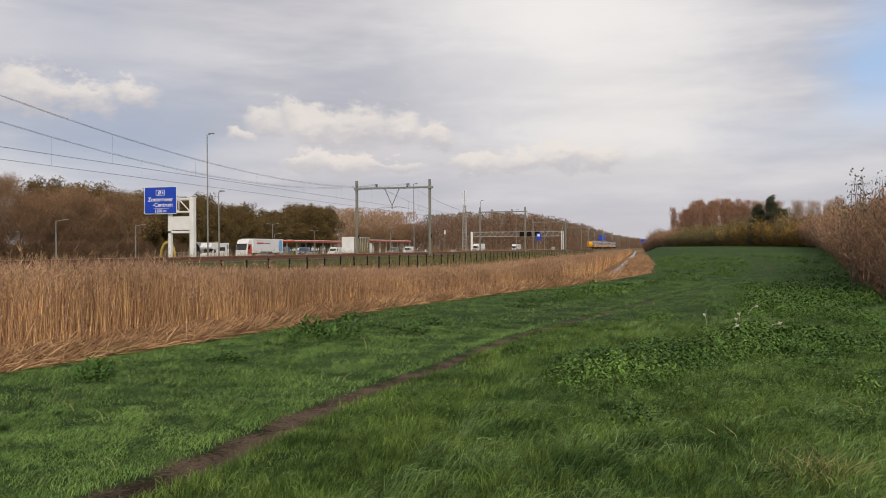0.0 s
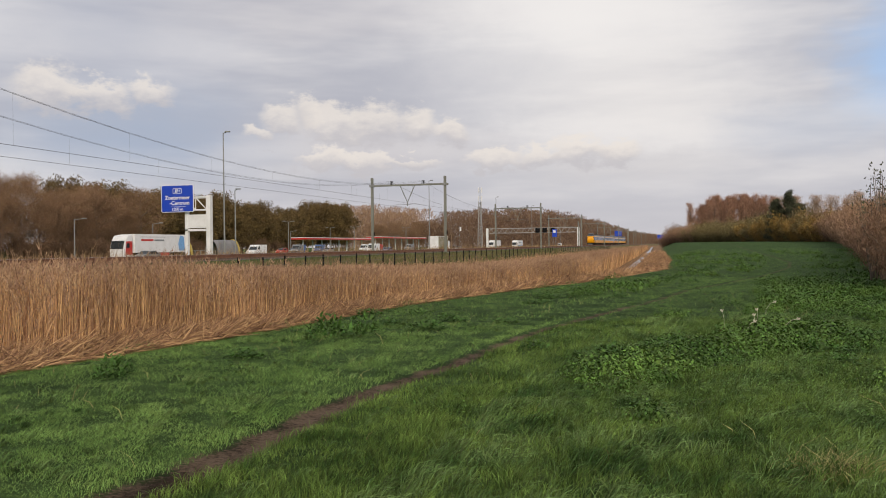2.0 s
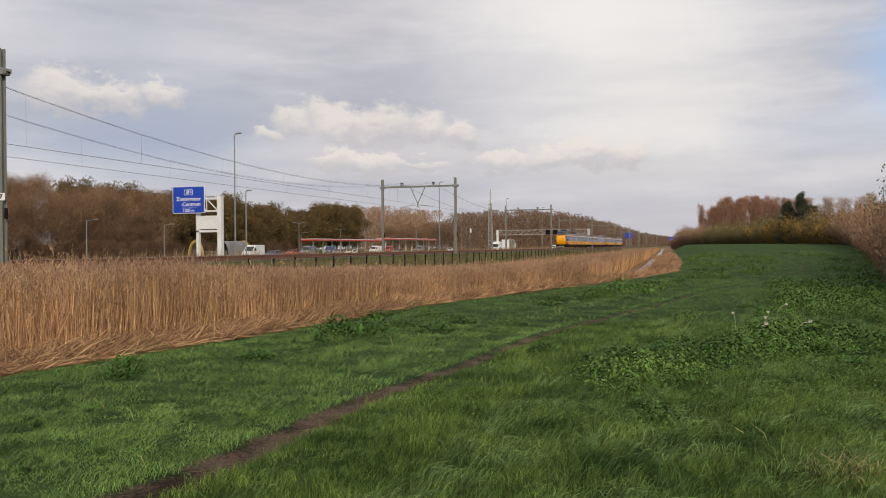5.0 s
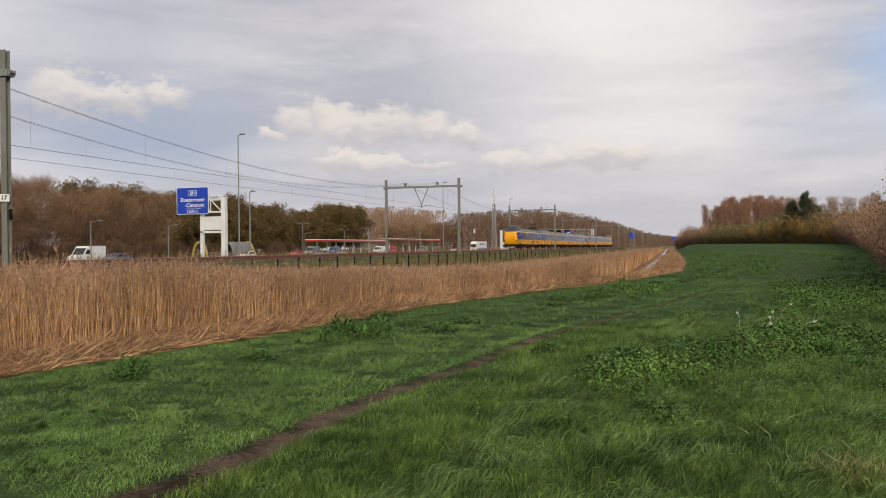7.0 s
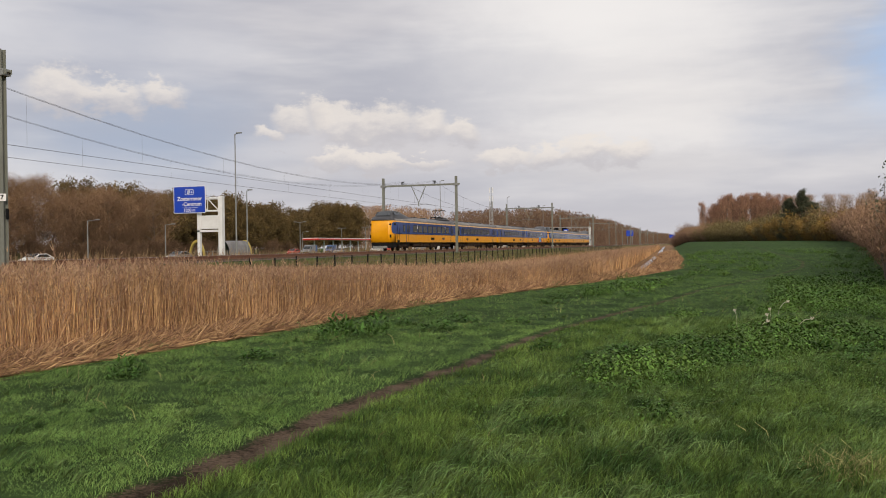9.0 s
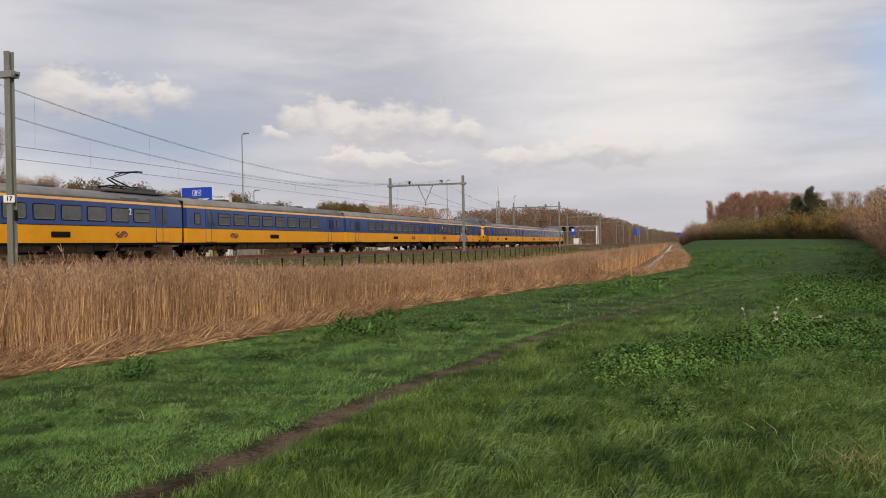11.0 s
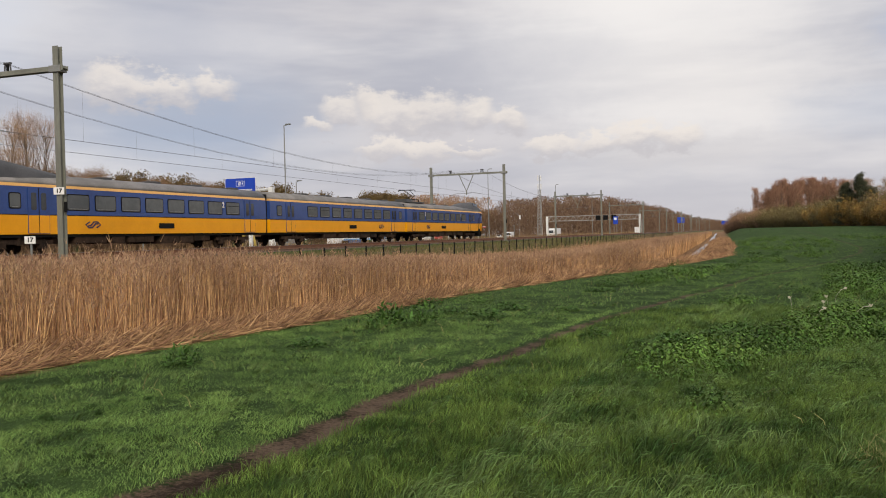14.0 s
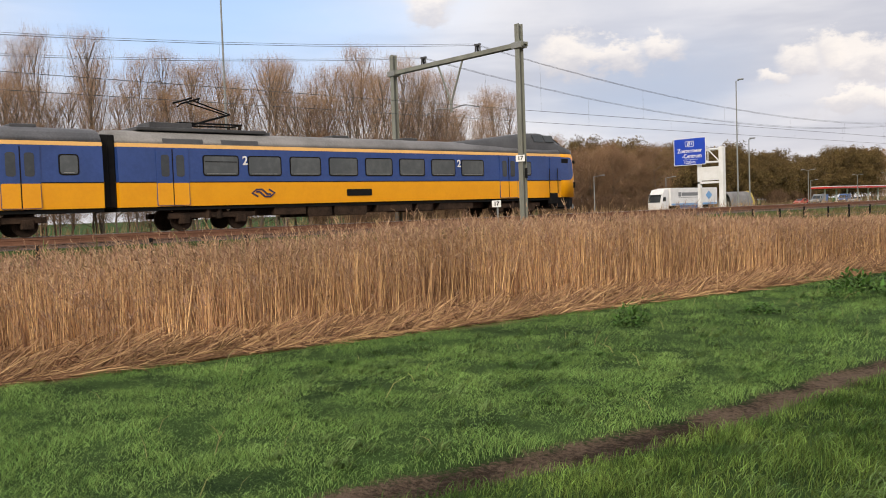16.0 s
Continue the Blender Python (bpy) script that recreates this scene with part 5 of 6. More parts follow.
def far_wood(points, material, label):
    """Distant woodland as one mass of fine twigs on thin trunks."""
    g = np.random.default_rng(77)
    vs, fs, count = [], [], 0
    for x, y, s, h in line_spots(points, 5.5, 3, 6.0, 9, 1.0):
        h = s * g.uniform(0.78, 1.05)
        n = 520
        z = h * g.random(n) ** 0.9 * 0.97
        r = h * 0.23 * np.sqrt(g.random(n)) * np.interp(z / h, [0, 0.4, 0.8, 1.0], [1.1, 1.25, 0.95, 0.35])
        a = g.uniform(0, 2 * np.pi, n)
        b = np.stack([x + np.cos(a) * r, y + np.sin(a) * r, z], 1)
        d = np.stack([np.cos(a) * 0.4, np.sin(a) * 0.4, g.uniform(0.5, 1.2, n)], 1) * (h * 0.055)
        v, f = spikes(b, b + d, np.full(n, h * 0.0075), g)
        trunk, tf = spikes(np.array([[x, y, 0.0]]), np.array([[x, y, h * 0.9]]), np.array([h * 0.012]), g)
        for vv, ff in ((v, f), (trunk, tf)):
            vs.append(vv), fs.append(ff + count)
            count += len(vv)
    tagged(soup("far_wood", np.concatenate(vs), np.concatenate(fs), material), label, "woodland", kind="stuff")


def make_woods():
    willows = [make_tree("willow", "bare brown willow with a dense rounded crown of twigs", 13, 5.0, 26, 11 + k, 0.45, 130, 1.0, 0.019, 1.3, "twig_brown", 0.10) for k in range(3)]
    oaks = [make_tree("oak", "oak with sparse olive-brown autumn leaves", 14, 5.5, 26, 31 + k, 0.35, 120, 0.40, 0.15, 1.25, "leaf_olive", 0.15) for k in range(3)]
    poplars = [make_tree("poplar", "tall bare poplar with upright grey-brown twigs", 20, 2.5, 46, 51 + k, 1.9, 24, 1.4, 0.010, 0.72, "twig_grey", 0.05, thick=0.0075) for k in range(3)]
    reds = [make_tree("poplar", "bare reddish-brown poplar in a dense row", 16, 1.5, 30, 71 + k, 1.8, 24, 1.4, 0.030, 0.6, "twig_red", 0.1) for k in range(2)]
    plant(willows, line_spots([(-96, 98, 9.8), (-97, 112, 10.6), (-98, 130, 11.2), (-98, 142, 10.4)], 4.6, 3, 4.5, 1, 13), 2, 0.26)
    plant(oaks, line_spots([(-112, 146, 12.3), (-125, 182, 13.4), (-135, 230, 14.2), (-146, 300, 15.8), (-150, 372, 16.4)], 6.0, 2, 8.0, 3, 14), 4, 0.25)
    plant(poplars, line_spots([(-96, 12, 16.5), (-96, 60, 19.0), (-96, 76, 20.5), (-97, 101, 16.5)], 2.4, 2, 6.0, 5, 20), 6, 0.22)
    plant(willows, line_spots([(-140, 380, 12), (-136, 500, 13)], 6.5, 1, 4.0, 27, 13), 28, 0.2)
    far_wood([(-118, 440, 19), (-112, 520, 24), (-104, 590, 27), (-96, 690, 28), (-84, 800, 26), (-76, 960, 23), (-60, 1150, 18), (-30, 1500, 15)], "far_wood", "distant leafless reddish-brown woodland along the motorway")
    far_wood([(-152, 388, 22), (-148, 500, 24)], "twig_grey", "distant grey-brown leafless poplars behind the filling station")
    plant(willows, line_spots([(-94, 10, 8.5), (-95, 60, 9.5), (-95, 96, 10)], 4.4, 2, 4.0, 25, 13), 26, 0.2)
    # the end of the field and its far side
    plant(reds, line_spots([(3.5, 302, 7.5), (6.5, 301, 11.8), (10, 300, 13.6), (24, 300, 14.0), (31, 298, 12.6)], 1.5, 3, 1.2, 11, 16), 12, 0.11)
    plant(poplars, line_spots([(27, 298, 13.5), (44, 274, 12.5), (58, 220, 9.5)], 4.2, 2, 1.2, 13, 20), 14)
    spire = [make_tree("conifer", "dark green pointed evergreen above the thicket", 13, 3.1, 60, 61, 0.35, 80, 0.24, 0.08, 0.52, "evergreen", 0.08, cone=True)]
    plant(spire, [(21.8, 196, 1.0, 0.93), (19.4, 198, 0.85, 0.66), (24.0, 197, 0.85, 0.68)], 15)
    brown = [make_bush("bush", "dense brown leafless thicket at the field's edge", 4.2, 2.6, 81 + k, 26, 64, 0.32, 0.013, "thicket_near") for k in range(2)]
    thicket = [make_bush("bush", "dense brown leafless thicket at the field's edge", 4.2, 2.6, 85 + k, 24, 24, 0.5, 0.030, "thicket") for k in range(2)]
    ochre = [make_bush("bush", "shrub with fading yellow-ochre autumn leaves", 4.0, 2.6, 91 + k, 22, 36, 0.20, 0.085, "leaf_ochre") for k in range(1)]
    green = [make_bush("bush", "dark green-brown shrub at the field's edge", 4.0, 2.6, 95 + k, 22, 30, 0.20, 0.085, "leaf_green") for k in range(2)]
    under = [make_bush("bush", "bare undergrowth coloured dark for the shade at the foot of the wood", 4.2, 2.6, 101, 22, 24, 0.5, 0.035, "twig_shaded")]
    # undergrowth at the foot of the woods beyond the motorway, its dark colour painting their shade
    plant(under, line_spots([(-93.5, 62, 2.6), (-94, 98, 3.0), (-95, 145, 3.2)], 2.4, 2, 2.2, 41, 4.2), 42, 0.2)
    plant(under, line_spots([(-106, 147, 3.2), (-120, 182, 3.4), (-131, 230, 3.8), (-142, 300, 4.2)], 4.0, 1, 2.0, 43, 4.2), 44, 0.2)
    spots = []
    r = random.Random(4)
    for a, b, n in (((7.0, 27), (9.4, 42), 9), ((9.4, 42), (18, 92), 18), ((18, 92), (27, 165), 24), ((27, 165), (14, 230), 20), ((14, 230), (-7, 320), 24)):
        for row in range(3 if a[1] < 60 else 2):
            for i in range(n):
                f = (i + r.random()) / n
                x, y = a[0] + (b[0] - a[0]) * f + row * 2.4 + r.uniform(-0.5, 0.5), a[1] + (b[1] - a[1]) * f + r.uniform(-1, 1) + row * 1.0
                h = (1.0 + 0.30 * row) * np.interp(y, [20, 50, 120, 200, 320], [0.70, 0.80, 0.95, 1.25, 1.0])
                spots.append((x, y, h, h))
    near = [s for s in spots if s[1] < 60]
    far = [s for s in spots if s[1] >= 60]
    plant(brown, near, 16)
    bands = {"ochre": [], "green": [], "brown": []}
    for q in far:
        f = q[0] / q[1] + r.gauss(0, 0.018)
        bands["brown" if f < 0.0 or f > 0.145 else "green" if f < 0.085 else "ochre"].append(q)
    plant(thicket, bands["brown"], 17)
    plant(green, bands["green"], 18)
    plant(ochre + green[:1], bands["ochre"], 19)
    # slender shoots that overtop the thicket
    shoots = [make_bush("shoots", "slender upright shoots with a few dark leaves", 3.9, 0.9, 131 + k, 9, 6, 0.10, 0.035, "evergreen", "shoots over the thicket", 0.4) for k in range(2)]
    plant(shoots, [(6.55, 33.5, 1.0, 1.0), (7.0, 34, 1.0, 1.1), (7.45, 34.5, 1.0, 1.2), (7.9, 34, 1.1, 1.25)], 20)


make_woods()


# ---- reeds ----
def ribbons(base, tip, width, bend, g):
    """Two-step blades from base to tip: points and triangles."""
    n = len(base)
    d = tip - base
    side = np.cross(d, g.normal(0, 1, (n, 3)) * np.array([1, 1, 0.2]))
    side /= np.maximum(np.linalg.norm(side, axis=1), 1e-6)[:, None]
    mid = base + d * 0.55 + bend
    w = width[:, None] if np.ndim(width) else width
    v = np.stack([base - side * w, base + side * w, mid + side * w * 0.8, mid - side * w * 0.8, tip], 1).reshape(-1, 3)
    k = np.arange(n)[:, None] * 5
    f = np.concatenate([k + np.array([[0, 1, 2]]), k + np.array([[0, 2, 3]]), k + np.array([[3, 2, 4]])], 0)
    return v, f


def make_reeds():
    g = np.random.default_rng(21)
    n = 112000
    y = np.concatenate([g.uniform(-6, 40, int(n * 0.54)), g.uniform(40, 120, int(n * 0.31)), g.uniform(120, 330, n - int(n * 0.54) - int(n * 0.31))])
    d = np.abs(g.gamma(1.2, 2.2, n)) + 1.3 + 0.5 * np.array([noise.noise(Vector((a * 0.7, 0, 5))) for a in y])
    x = edge_x(y) - d
    # beyond the ditch the stand keeps to its far side
    ditch_x = np.interp(y, [46, 56, 72, 100, 139, 420], [-4.6, -4.6, -4.9, -5.6, -6.5, -15])
    x = np.where(y > 44, np.minimum(x, ditch_x - 0.4 - g.uniform(0, 1, n)), x)
    keep = x > -19.5
    x, y, d = x[keep], y[keep], d[keep]
    n = len(x)
    z = ground_height(x, y)
    patch = np.array([noise.noise(Vector((a * 0.33, b * 0.33, 1))) for a, b in zip(x, y)])
    top = np.interp(y, [0, 4, 8, 11, 14, 17, 20, 24, 28, 35, 50, 80, 130, 300], [1.15, 1.20, 1.33, 1.41, 1.42, 1.29, 1.10, 1.01, 0.93, 0.80, 0.76, 0.78, 0.78, 0.8])
    top = top + np.interp(y, [28, 45], [0, 0.32]) * np.exp(-np.clip(np.minimum(edge_x(y), ditch_x[keep]) - x - 1.0, 0, 20) / 2.6)
    top = top - np.interp(y, [8, 14], [0.018, 0.0]) * np.clip(d - 2, 0, 8)
    h = (top - z + 0.12 * patch) * (1.0 - 0.42 * g.random(n) ** 1.6)
    h = h + np.where((g.random(n) < 0.05) & (y < 30), g.uniform(0.05, 0.28, n), 0)
    h *= np.where(d < 1.6, g.uniform(0.55, 1.0, n), 1.0)
    base = np.stack([x, y, z - 0.03], 1)
    lean = g.normal(0, 0.085, (n, 2)) + np.array([0.02, -0.04]) + np.stack([patch, -patch], 1) * 0.10
    tip = base + np.stack([lean[:, 0] * h, lean[:, 1] * h, h], 1)
    v, f = ribbons(base, tip, g.uniform(0.0035, 0.007, n) * np.interp(y, [0, 30, 100, 300], [1, 1.3, 2.6, 5]), np.zeros((n, 3)), g)
    reeds = soup("reeds", v, f, "reed")
    tagged(reeds, "dense belt of dry straw-coloured reeds along the ditch", "reeds", kind="stuff")
    # leaves on the stalks
    m = 55000
    k = g.integers(0, n, m)
    at = (1 - 0.75 * g.random(m) ** 1.8)[:, None]
    p = base[k] * (1 - at) + tip[k] * at
    a = g.uniform(0, 2 * np.pi, m)
    ln = g.uniform(0.05, 0.17, m)
    q = p + np.stack([np.cos(a) * ln, np.sin(a) * ln, g.uniform(0.0, 0.20, m)], 1)
    v, f = ribbons(p, q, g.uniform(0.003, 0.0055, m) * np.interp(y[k], [0, 30, 100, 300], [1, 1.3, 2.4, 4]), np.stack([np.zeros(m), np.zeros(m), g.uniform(0.0, 0.08, m)], 1), g)
    tagged(soup("reed_leaves", v, f, "reed_leaf"), "dry reed leaves on the standing stalks", "reeds", kind="stuff")
    # feathery plumes
    tall = np.flatnonzero(g.random(n) < 0.42)
    reps = 6
    t = np.repeat(tip[tall], reps, 0)
    m = len(t)
    p = t + np.stack([g.normal(0, 0.015, m), g.normal(0, 0.015, m), g.uniform(-0.16, 0.02, m)], 1)
    q = p + np.stack([g.normal(0.03, 0.04, m), g.normal(-0.03, 0.04, m), g.uniform(0.02, 0.13, m)], 1)
    v, f = spikes(p, q, g.uniform(0.0045, 0.009, m) * np.interp(t[:, 1], [8, 40], [1.0, 1.6]), g)
    tagged(soup("reed_plumes", v, f, "plume"), "feathery grey-brown reed plumes", "reeds", kind="stuff")
    # trampled stalks along the field's edge
    m = 84000
    y = np.concatenate([g.uniform(-6, 45, int(m * 0.8)), g.uniform(45, 160, m - int(m * 0.8))])
    d = np.abs(g.normal(1.0, 0.85, m))
    x = edge_x(y) - d + 0.2 * np.array([noise.noise(Vector((a * 1.3, 2, 0))) for a in y])
    z = ground_height(x, y) + 0.03 + g.uniform(0, 0.28, m) * np.clip(d, 0, 1.0)
    a = g.normal(1.2, 1.1, m)
    ln = g.uniform(0.22, 0.95, m)
    p = np.stack([x, y, z], 1)
    q = p + np.stack([np.cos(a) * ln * np.sign(g.random(m) - 0.5) * 0.5, np.sin(a) * ln, g.normal(0.05, 0.16, m)], 1)
    q[:, 2] = np.maximum(q[:, 2], ground_height(q[:, 0], q[:, 1]) + 0.02)
    v, f = ribbons(p, q, g.uniform(0.003, 0.0065, m) * np.interp(y, [0, 30, 160], [1, 1.6, 5]), np.stack([np.zeros(m), np.zeros(m), g.uniform(0, 0.05, m)], 1), g)
    tagged(soup("fallen_reeds", v, f, "reed_flat"), "trampled straw-coloured reed stalks at the field's edge", "reeds", kind="stuff")


make_reeds()


# ---- grass and weeds ----
def path_off(x, y):
    return np.abs(x - path_x(y))


def scatter(g, n, r0, r1, a0=-16.0, a1=80.0):
    r = np.sqrt(g.uniform(r0 ** 2, r1 ** 2, n))
    a = np.radians(g.uniform(a0, a1, n))
    return -np.sin(a) * r, np.cos(a) * r


def blades(g, x, y, h0, h1, width, name, material, label, lean=0.5, simple=False, wind=0.15):
    n = len(x)
    z = ground_height(x, y)
    tuft = np.array([noise.noise(Vector((a * 1.6, b * 1.6, 9))) + 0.6 * noise.noise(Vector((a * 4.1, b * 4.1, 2))) for a, b in zip(x, y)])
    h = g.uniform(h0, h1, n) * (0.65 + 0.45 * np.clip(path_off(x, y) / 1.2, 0, 1)) * (1.0 + 0.7 * np.clip(tuft, -0.5, 1)) * (1 + 0.35 * np.clip((x - path_x(y) - 2.0) / 2.5, 0, 1))
    a = g.uniform(0, 2 * np.pi, n)
    l = np.abs(g.normal(lean, 0.25, n)) * h
    base = np.stack([x, y, z - 0.03], 1)
    tip = base + np.stack([np.cos(a) * l + wind * h, np.sin(a) * l, h], 1)
    bend = np.stack([-np.cos(a) * l * 0.2, -np.sin(a) * l * 0.2, h * 0.10], 1)
    wide = width * g.uniform(0.6, 1.3, n)
    v, f = spikes(base, tip, wide * 1.2, g) if simple else ribbons(base, tip, wide, bend, g)
    tagged(soup(name, v, f, material), label, "grass", kind="stuff")


def make_grass():
    g = np.random.default_rng(33)
    for n, r0, r1, h0, h1, w in ((250000, 4.6, 9.5, 0.05, 0.13, 0.0023), (340000, 9.5, 18, 0.05, 0.14, 0.0032), (200000, 18, 42, 0.05, 0.16, 0.0070), (70000, 42, 120, 0.06, 0.18, 0.022)):
        x, y = scatter(g, n, r0, r1, -20 if r1 > 18 else -16)
        clump = np.array([noise.noise(Vector((a * 1.1, b * 1.1, 7))) for a, b in zip(x, y)])
        on = (x > edge_x(y) - 0.15 + 0.3 * clump) & (path_off(x, y) > np.interp(y, [4, 15, 22, 60], [0.32, 0.25, 0.22, 0.22]) * g.uniform(0.4, 1.25, n)) & (g.random(n) < np.where(x < path_x(y), 0.95 + 0.4 * clump, 0.72 + clump))
        left = (r0 >= 18) | (x[on] < path_x(y[on]))
        blades(g, x[on][left], y[on][left], h0 * 0.6, h1 * 0.5, w * 0.85, "grass", "grass_lush", "short lush bright green meadow grass", 0.7, simple=r0 > 9)
        if r0 < 18:
            blades(g, x[on][~left], y[on][~left], h0, h1, w, "grass", "grass", "longer swept green meadow grass", simple=r0 > 9)
    n = 44000
    x, y = scatter(g, n, 4.6, 13.5, -18, 40)
    sweep = np.array([noise.noise(Vector((a * 0.8, b * 0.8, 11))) for a, b in zip(x, y)])
    on = (x > -3.0 + 0.05 * y) & (path_off(x, y) > 0.7) & (sweep > -0.15)
    blades(g, x[on], y[on], 0.045, 0.09, 0.0032, "long_grass", "grass_swept", "longer swept tufts of meadow grass", 0.55, wind=0.6)
    x, y = g.normal(0.97, 0.20, 420), g.normal(6.29, 0.15, 420)
    blades(g, x, y, 0.06, 0.14, 0.0026, "straw_tuft", "grass_pale", "yellowed straw-like tuft in the meadow grass", 0.8, wind=0.3)
    x, y = scatter(g, 900, 5, 30)
    on = (x > edge_x(y) + 0.1) & (path_off(x, y) > 0.3)
    blades(g, x[on], y[on], 0.08, 0.20, 0.003, "dry_grass", "grass_pale", "scattered pale dry grass blades", 0.9)
    # low leafy weeds among the grass
    n = 260000
    x, y = scatter(g, n, 7.5, 38, -20, 36)
    cover = np.array([noise.noise(Vector((a * 0.45, b * 0.45, 4))) + 0.4 * noise.noise(Vector((a * 1.9, b * 1.9, 6))) for a, b in zip(x, y)])
    on = (x > edge_x(y) + 0.1) & (path_off(x, y) > 0.5) & (cover + 0.16 * np.clip((x - path_x(y) - 2.5) / 2.0, -1, 1) + 0.10 * (x < path_x(y) - 1.5) > 0.16)
    x, y = x[on], y[on]
    n = len(x)
    c = np.stack([x, y, ground_height(x, y) + g.uniform(0.05, 0.26, n)], 1)
    a = g.uniform(0, 2 * np.pi, n)
    d = np.stack([np.cos(a), np.sin(a), g.normal(0.1, 0.35, n)], 1)
    s = np.stack([-np.sin(a), np.cos(a), g.normal(0, 0.25, n)], 1)
    ln = (g.uniform(0.012, 0.032, n) * np.interp(y, [8, 34], [0.8, 1.6]))[:, None]
    v = np.stack([c - d * ln * 0.6, c + s * ln * 0.4, c + d * ln * 0.7, c - s * ln * 0.4], 1).reshape(-1, 3)
    tagged(soup("low_weeds", v, np.arange(4 * n).reshape(-1, 4), "weed_bright"), "low leafy green weeds covering the meadow", "weeds", kind="stuff")
    # leafy plants crowding together in mounds towards the wood's edge, with dark gaps between
    for n, r0, r1, per, big in ((9500, 7.5, 34, 64, 1.0), (6500, 28, 105, 26, 2.0)):
        x, y = scatter(g, n, r0, r1, -12, 14 if r0 < 10 else 9)
        patch = np.array([noise.noise(Vector((a * 0.5 / big ** 0.5, b * 0.30 / big ** 0.5, 14))) + 0.3 * noise.noise(Vector((a * 1.7, b * 1.2, 16))) for a, b in zip(x, y)])
        patch = patch + (0.30 * np.clip((x - path_x(y) - 3.0) / 1.5, -1.2, 0.35) if big == 1 else -0.02)
        on = (path_off(x, y) > 1.2) & (x > edge_x(y) + 0.4) & (patch > 0.13)
        x, y, patch = x[on], y[on], patch[on]
        size = np.repeat(g.uniform(0.55, 1.15, len(x)) * (0.75 + 0.9 * np.clip(patch - 0.13, 0, 0.5)) * np.interp(y, [8, 30, 100], [0.85, 1.15, 1.3]), per)
        x, y = np.repeat(x, per), np.repeat(y, per)
        n = len(x)
        a, up = g.uniform(0, 2 * np.pi, n), g.uniform(0.12, 1.0, n)
        out = np.sqrt(1 - up ** 2)
        radius = 0.27 * size * g.uniform(0.75, 1.05, n)
        c = np.stack([x + np.cos(a) * out * radius, y + np.sin(a) * out * radius, ground_height(x, y) + 0.02 + up * radius * 1.15], 1)
        d = np.stack([np.cos(a) * up, np.sin(a) * up, -out * 0.8 + g.normal(0, 0.25, n)], 1)
        q = np.stack([-np.sin(a), np.cos(a), g.normal(0, 0.3, n)], 1)
        ln = (g.uniform(0.020, 0.050, n) * size * big ** 0.6)[:, None]
        v = np.stack([c - d * ln * 0.6, c + q * ln * 0.5, c + d * ln * 0.9, c - q * ln * 0.5], 1).reshape(-1, 3)
        tagged(soup("broad_weeds", v, np.arange(4 * n).reshape(-1, 4), "weed_bright"), "mounded patches of broad-leaved green weeds", "weeds", kind="stuff")
    # tussocks of longer blades, each swept its own way
    for n, r0, r1, per, w in ((1500, 4.8, 9.5, 46, 0.0028), (2600, 9.5, 19, 30, 0.0042)):
        x, y = scatter(g, n, r0, r1, -14, 62)
        on = (x > edge_x(y) + 0.4) & (path_off(x, y) > 0.5) & ((x > path_x(y) + 1.6) | (g.random(n) < 0.25))
        x, y = x[on], y[on]
        n = len(x)
        size = g.uniform(0.5, 1.1, n) * np.where(x > path_x(y) + 1.6, 1.05, 0.55)
        turn = np.repeat(g.normal(0.2, 0.9, n), per)
        size = np.repeat(size, per)
        m = n * per
        x, y = np.repeat(x, per) + g.normal(0, 0.05, m) * size, np.repeat(y, per) + g.normal(0, 0.05, m) * size
        a = turn + g.normal(0, 0.7, m)
        h = g.uniform(0.07, 0.17, m) * size
        l = g.uniform(0.5, 1.5, m) * h
        p = np.stack([x, y, ground_height(x, y)], 1)
        tip = p + np.stack([np.cos(a) * l, np.sin(a) * l, h * 0.8], 1)
        v, f = ribbons(p, tip, w * g.uniform(0.6, 1.3, m), np.stack([np.zeros(m), np.zeros(m), h * 0.3], 1), g)
        tagged(soup("tussocks", v, f, "grass_swept"), "swept tussocks of longer pale green grass", "grass", kind="stuff")
    # dry growth on the far side of the railway
    n = 26000
    x, y = g.uniform(-47, -39.5, n), g.uniform(10, 330, n)
    blades(g, x, y, 0.7, 1.25, 0.02, "dry_verge", "reed_leaf", "brown dry weeds between railway and motorway", 0.15, True)
    # the green strip between fence and track
    n = 24000
    x, y = g.uniform(-26.6, -19.8, n), g.uniform(-4, 180, n)
    blades(g, x, y, 0.10, 0.32, 0.018, "verge_grass", "verge", "rough grass on the railway bank")


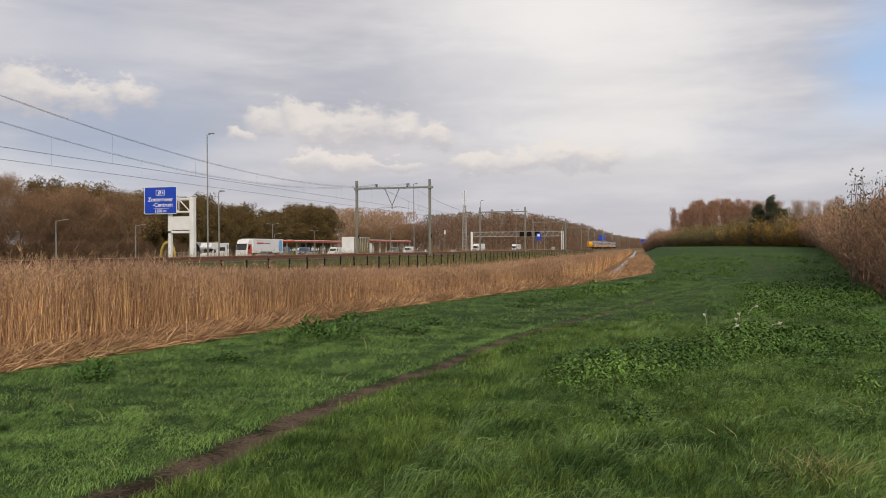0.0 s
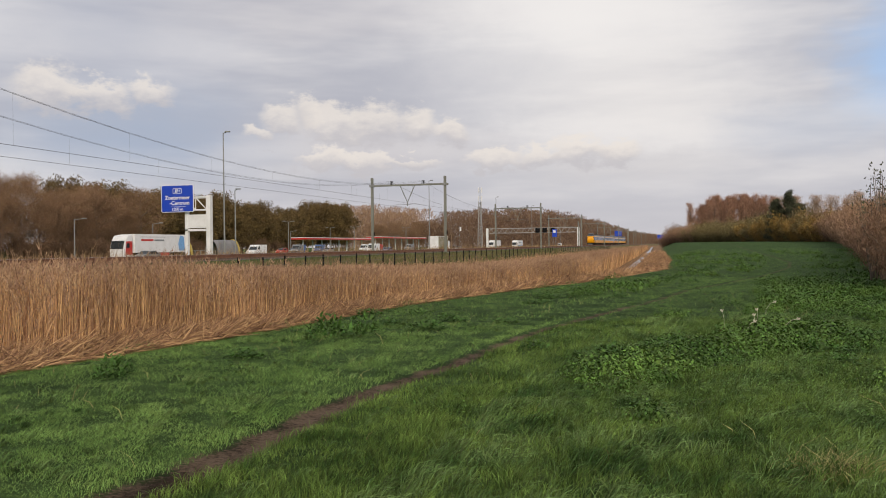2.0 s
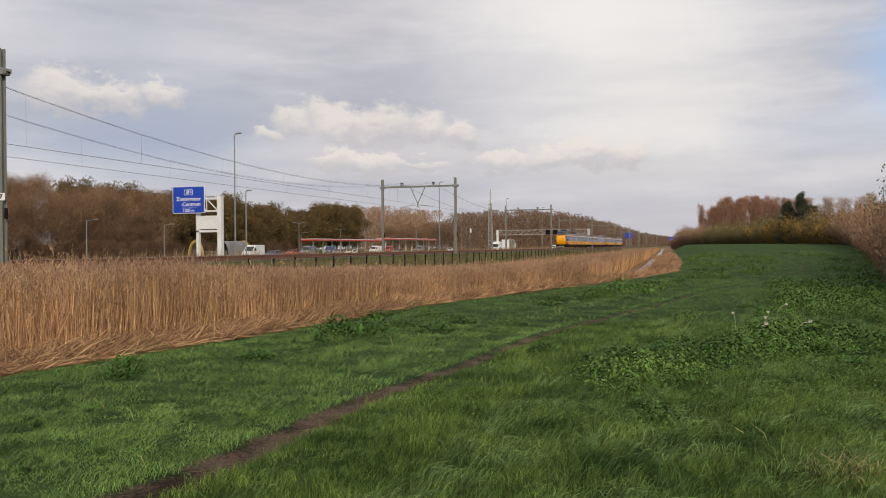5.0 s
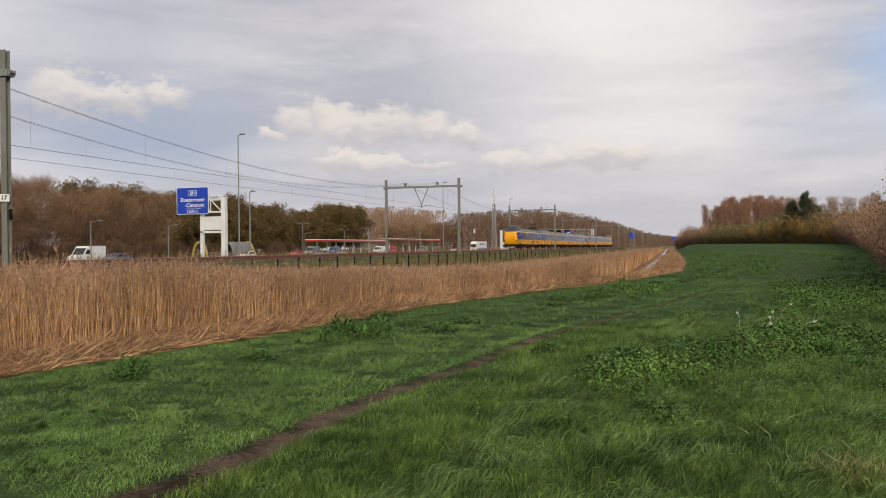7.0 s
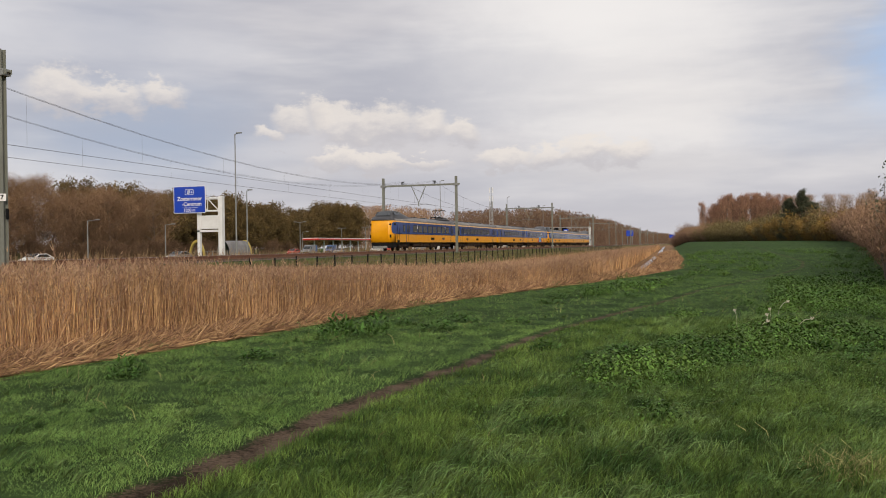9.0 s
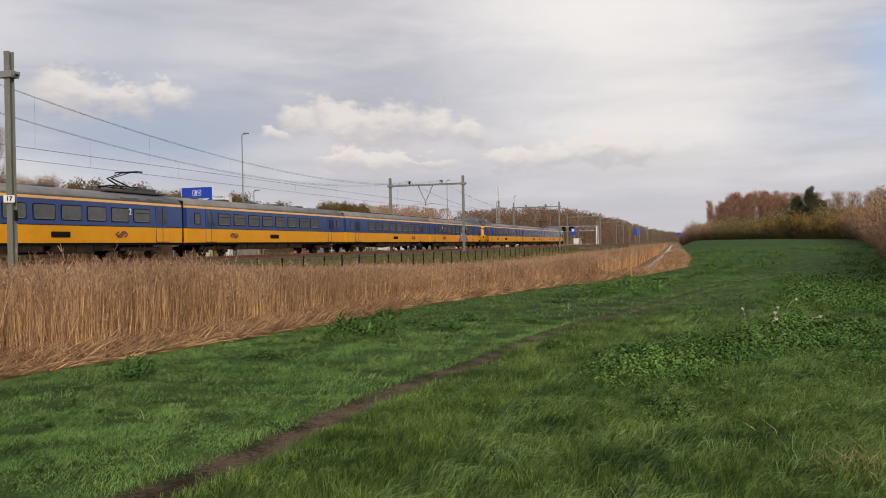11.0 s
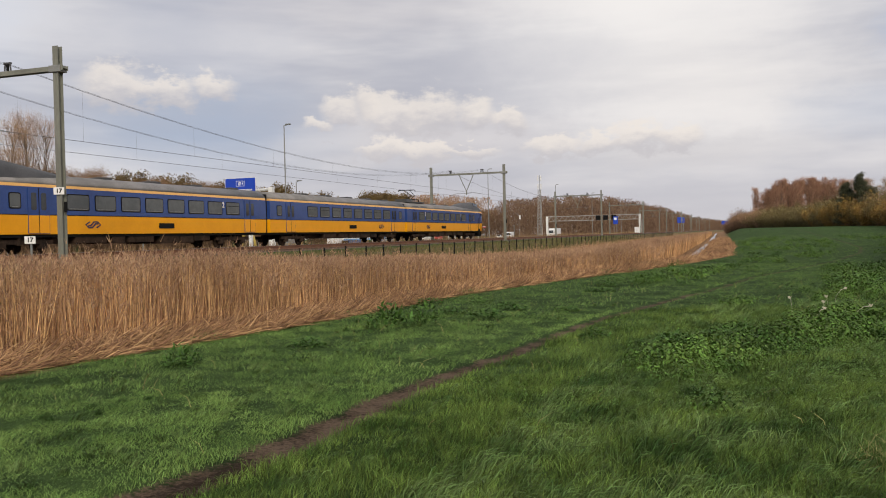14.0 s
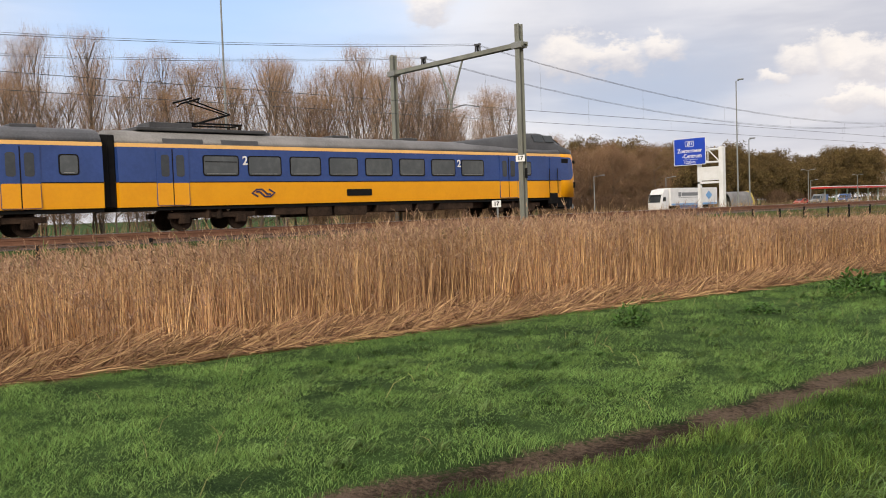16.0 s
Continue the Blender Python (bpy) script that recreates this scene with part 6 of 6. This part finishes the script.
def weed_plant(name, label, leaves, spread, height, seed, material="weed", leaf=0.09):
    w = thing(name, label, "plant", "weeds in the meadow")
    g = np.random.default_rng(seed)
    n = leaves
    a = g.uniform(0, 2 * np.pi, n)
    r = spread * np.sqrt(g.random(n))
    h = height * (1 - (r / spread) ** 2 * 0.7) * g.uniform(0.3, 1.0, n)
    c = np.stack([np.cos(a) * r, np.sin(a) * r, h], 1)
    d = np.stack([np.cos(a + g.normal(0, 0.8, n)), np.sin(a + g.normal(0, 0.8, n)), g.normal(0.15, 0.4, n)], 1)
    s = np.cross(d, np.array([0, 0, 1.0]))
    s /= np.linalg.norm(s, axis=1)[:, None]
    ln = leaf * g.uniform(0.6, 1.4, n)[:, None]
    v = np.stack([c - d * ln * 0.5, c + s * ln * 0.35, c + d * ln * 0.7, c - s * ln * 0.35], 1).reshape(-1, 3)
    soup("foliage", v, np.arange(4 * n).reshape(-1, 4), material, w)
    bm = bmesh.new()
    root = bm.verts.new((0, 0, -0.05))
    for k in range(0, n, max(1, n // 14)):
        ring = [bm.verts.new((c[k][0] + 0.006 * math.cos(q), c[k][1] + 0.006 * math.sin(q), c[k][2])) for q in (0, 2.1, 4.2)]
        for i in range(3):
            bm.faces.new((root, ring[i], ring[(i + 1) % 3]))
    part("stalk", bm, material, w)
    return w


def make_weeds():
    protos = [weed_plant("weed", "leafy dark green weed in the meadow", 260, 0.55, 0.32, 3 + k) for k in range(3)]
    r = random.Random(12)
    spots = []
    for cx, cy, sx, sy, n in ((0.4, 12.8, 1.9, 1.6, 44), (2.6, 14.5, 1.8, 2.2, 44), (4.6, 24, 1.8, 4.0, 26), (5.6, 33, 1.6, 6, 18), (-5.3, 18.5, 1.6, 3.5, 12), (-3.6, 27, 1.6, 6.0, 14), (-1.0, 38, 2.4, 8.0, 14), (-6.6, 12.0, 0.9, 2.5, 4), (1.5, 55, 4, 12, 12), (3.5, 18, 2.5, 4, 22)):
        for _ in range(n):
            x, y = r.gauss(cx, sx * 0.55), r.gauss(cy, sy * 0.55)
            if x > float(edge_x(y)) + 0.2:
                s = r.uniform(0.30, 0.75)
                spots.append((x, y, s, s * r.uniform(0.5, 1.0)))
    spots += [(-6.0, 14.1, 0.9, 1.5), (-7.1, 9.6, 0.5, 0.9), (-5.6, 14.6, 0.7, 1.3)]
    plant(protos, spots, 13)


def make_stalks():
    """Bleached umbel stalks leaning over the weeds."""
    r = random.Random(8)
    for x, y in ((1.15, 15.4), (1.5, 15.0), (0.9, 14.2), (1.35, 17.2), (1.6, 19.0), (0.7, 16.3)):
        st = thing("dry_stalk", "pale bleached flower stalk leaning over the weeds", "plant", "dry stalks", at=pose(x, y, 0, 0, 0, r.uniform(0, 360)))
        st.scale = (0.6, 0.6, 1.0)
        pts = [(0, 0, -0.05), (0.10, 0, 0.22), (0.3, 0.03, 0.33), (0.48, 0.05, 0.35)]
        part("stem", cable(pts, 0.004, 4), "bleached", st)
        bm = bmesh.new()
        for k in range(7):
            a = 2 * math.pi * k / 7
            tube(bm, (0.48, 0.05, 0.345), (0.48 + 0.05 * math.cos(a), 0.05 + 0.05 * math.sin(a), 0.37 + 0.01 * math.sin(3 * a)), 0.003, 0.008, 4)
        box(bm, 0.455, 0.505, 0.025, 0.075, 0.335, 0.365)
        part("umbel", bm, "bleached", st)


make_grass()
make_weeds()
make_stalks()

# ---- motion ----
def motions():
    for ob, back, forward in TRAIN:
        walk(ob, [(t, pose(FAR_TRACK, TRAIN_AT_9 + TRAIN_SPEED * (9.0 - t) + back, RAIL_Z, 0, 0, 0 if forward else 180)) for t in (0.0, 4.0, 8.0, 12.0, 16.0)])
    for ob, x, y0, speed in TRAFFIC:
        walk(ob, [(t, pose(x, y0 - speed * t, ROAD_Z, 0, 0, 180 if speed < 0 else 0)) for t in (0.0, 4.0, 8.0, 12.0, 16.0)])


motions()
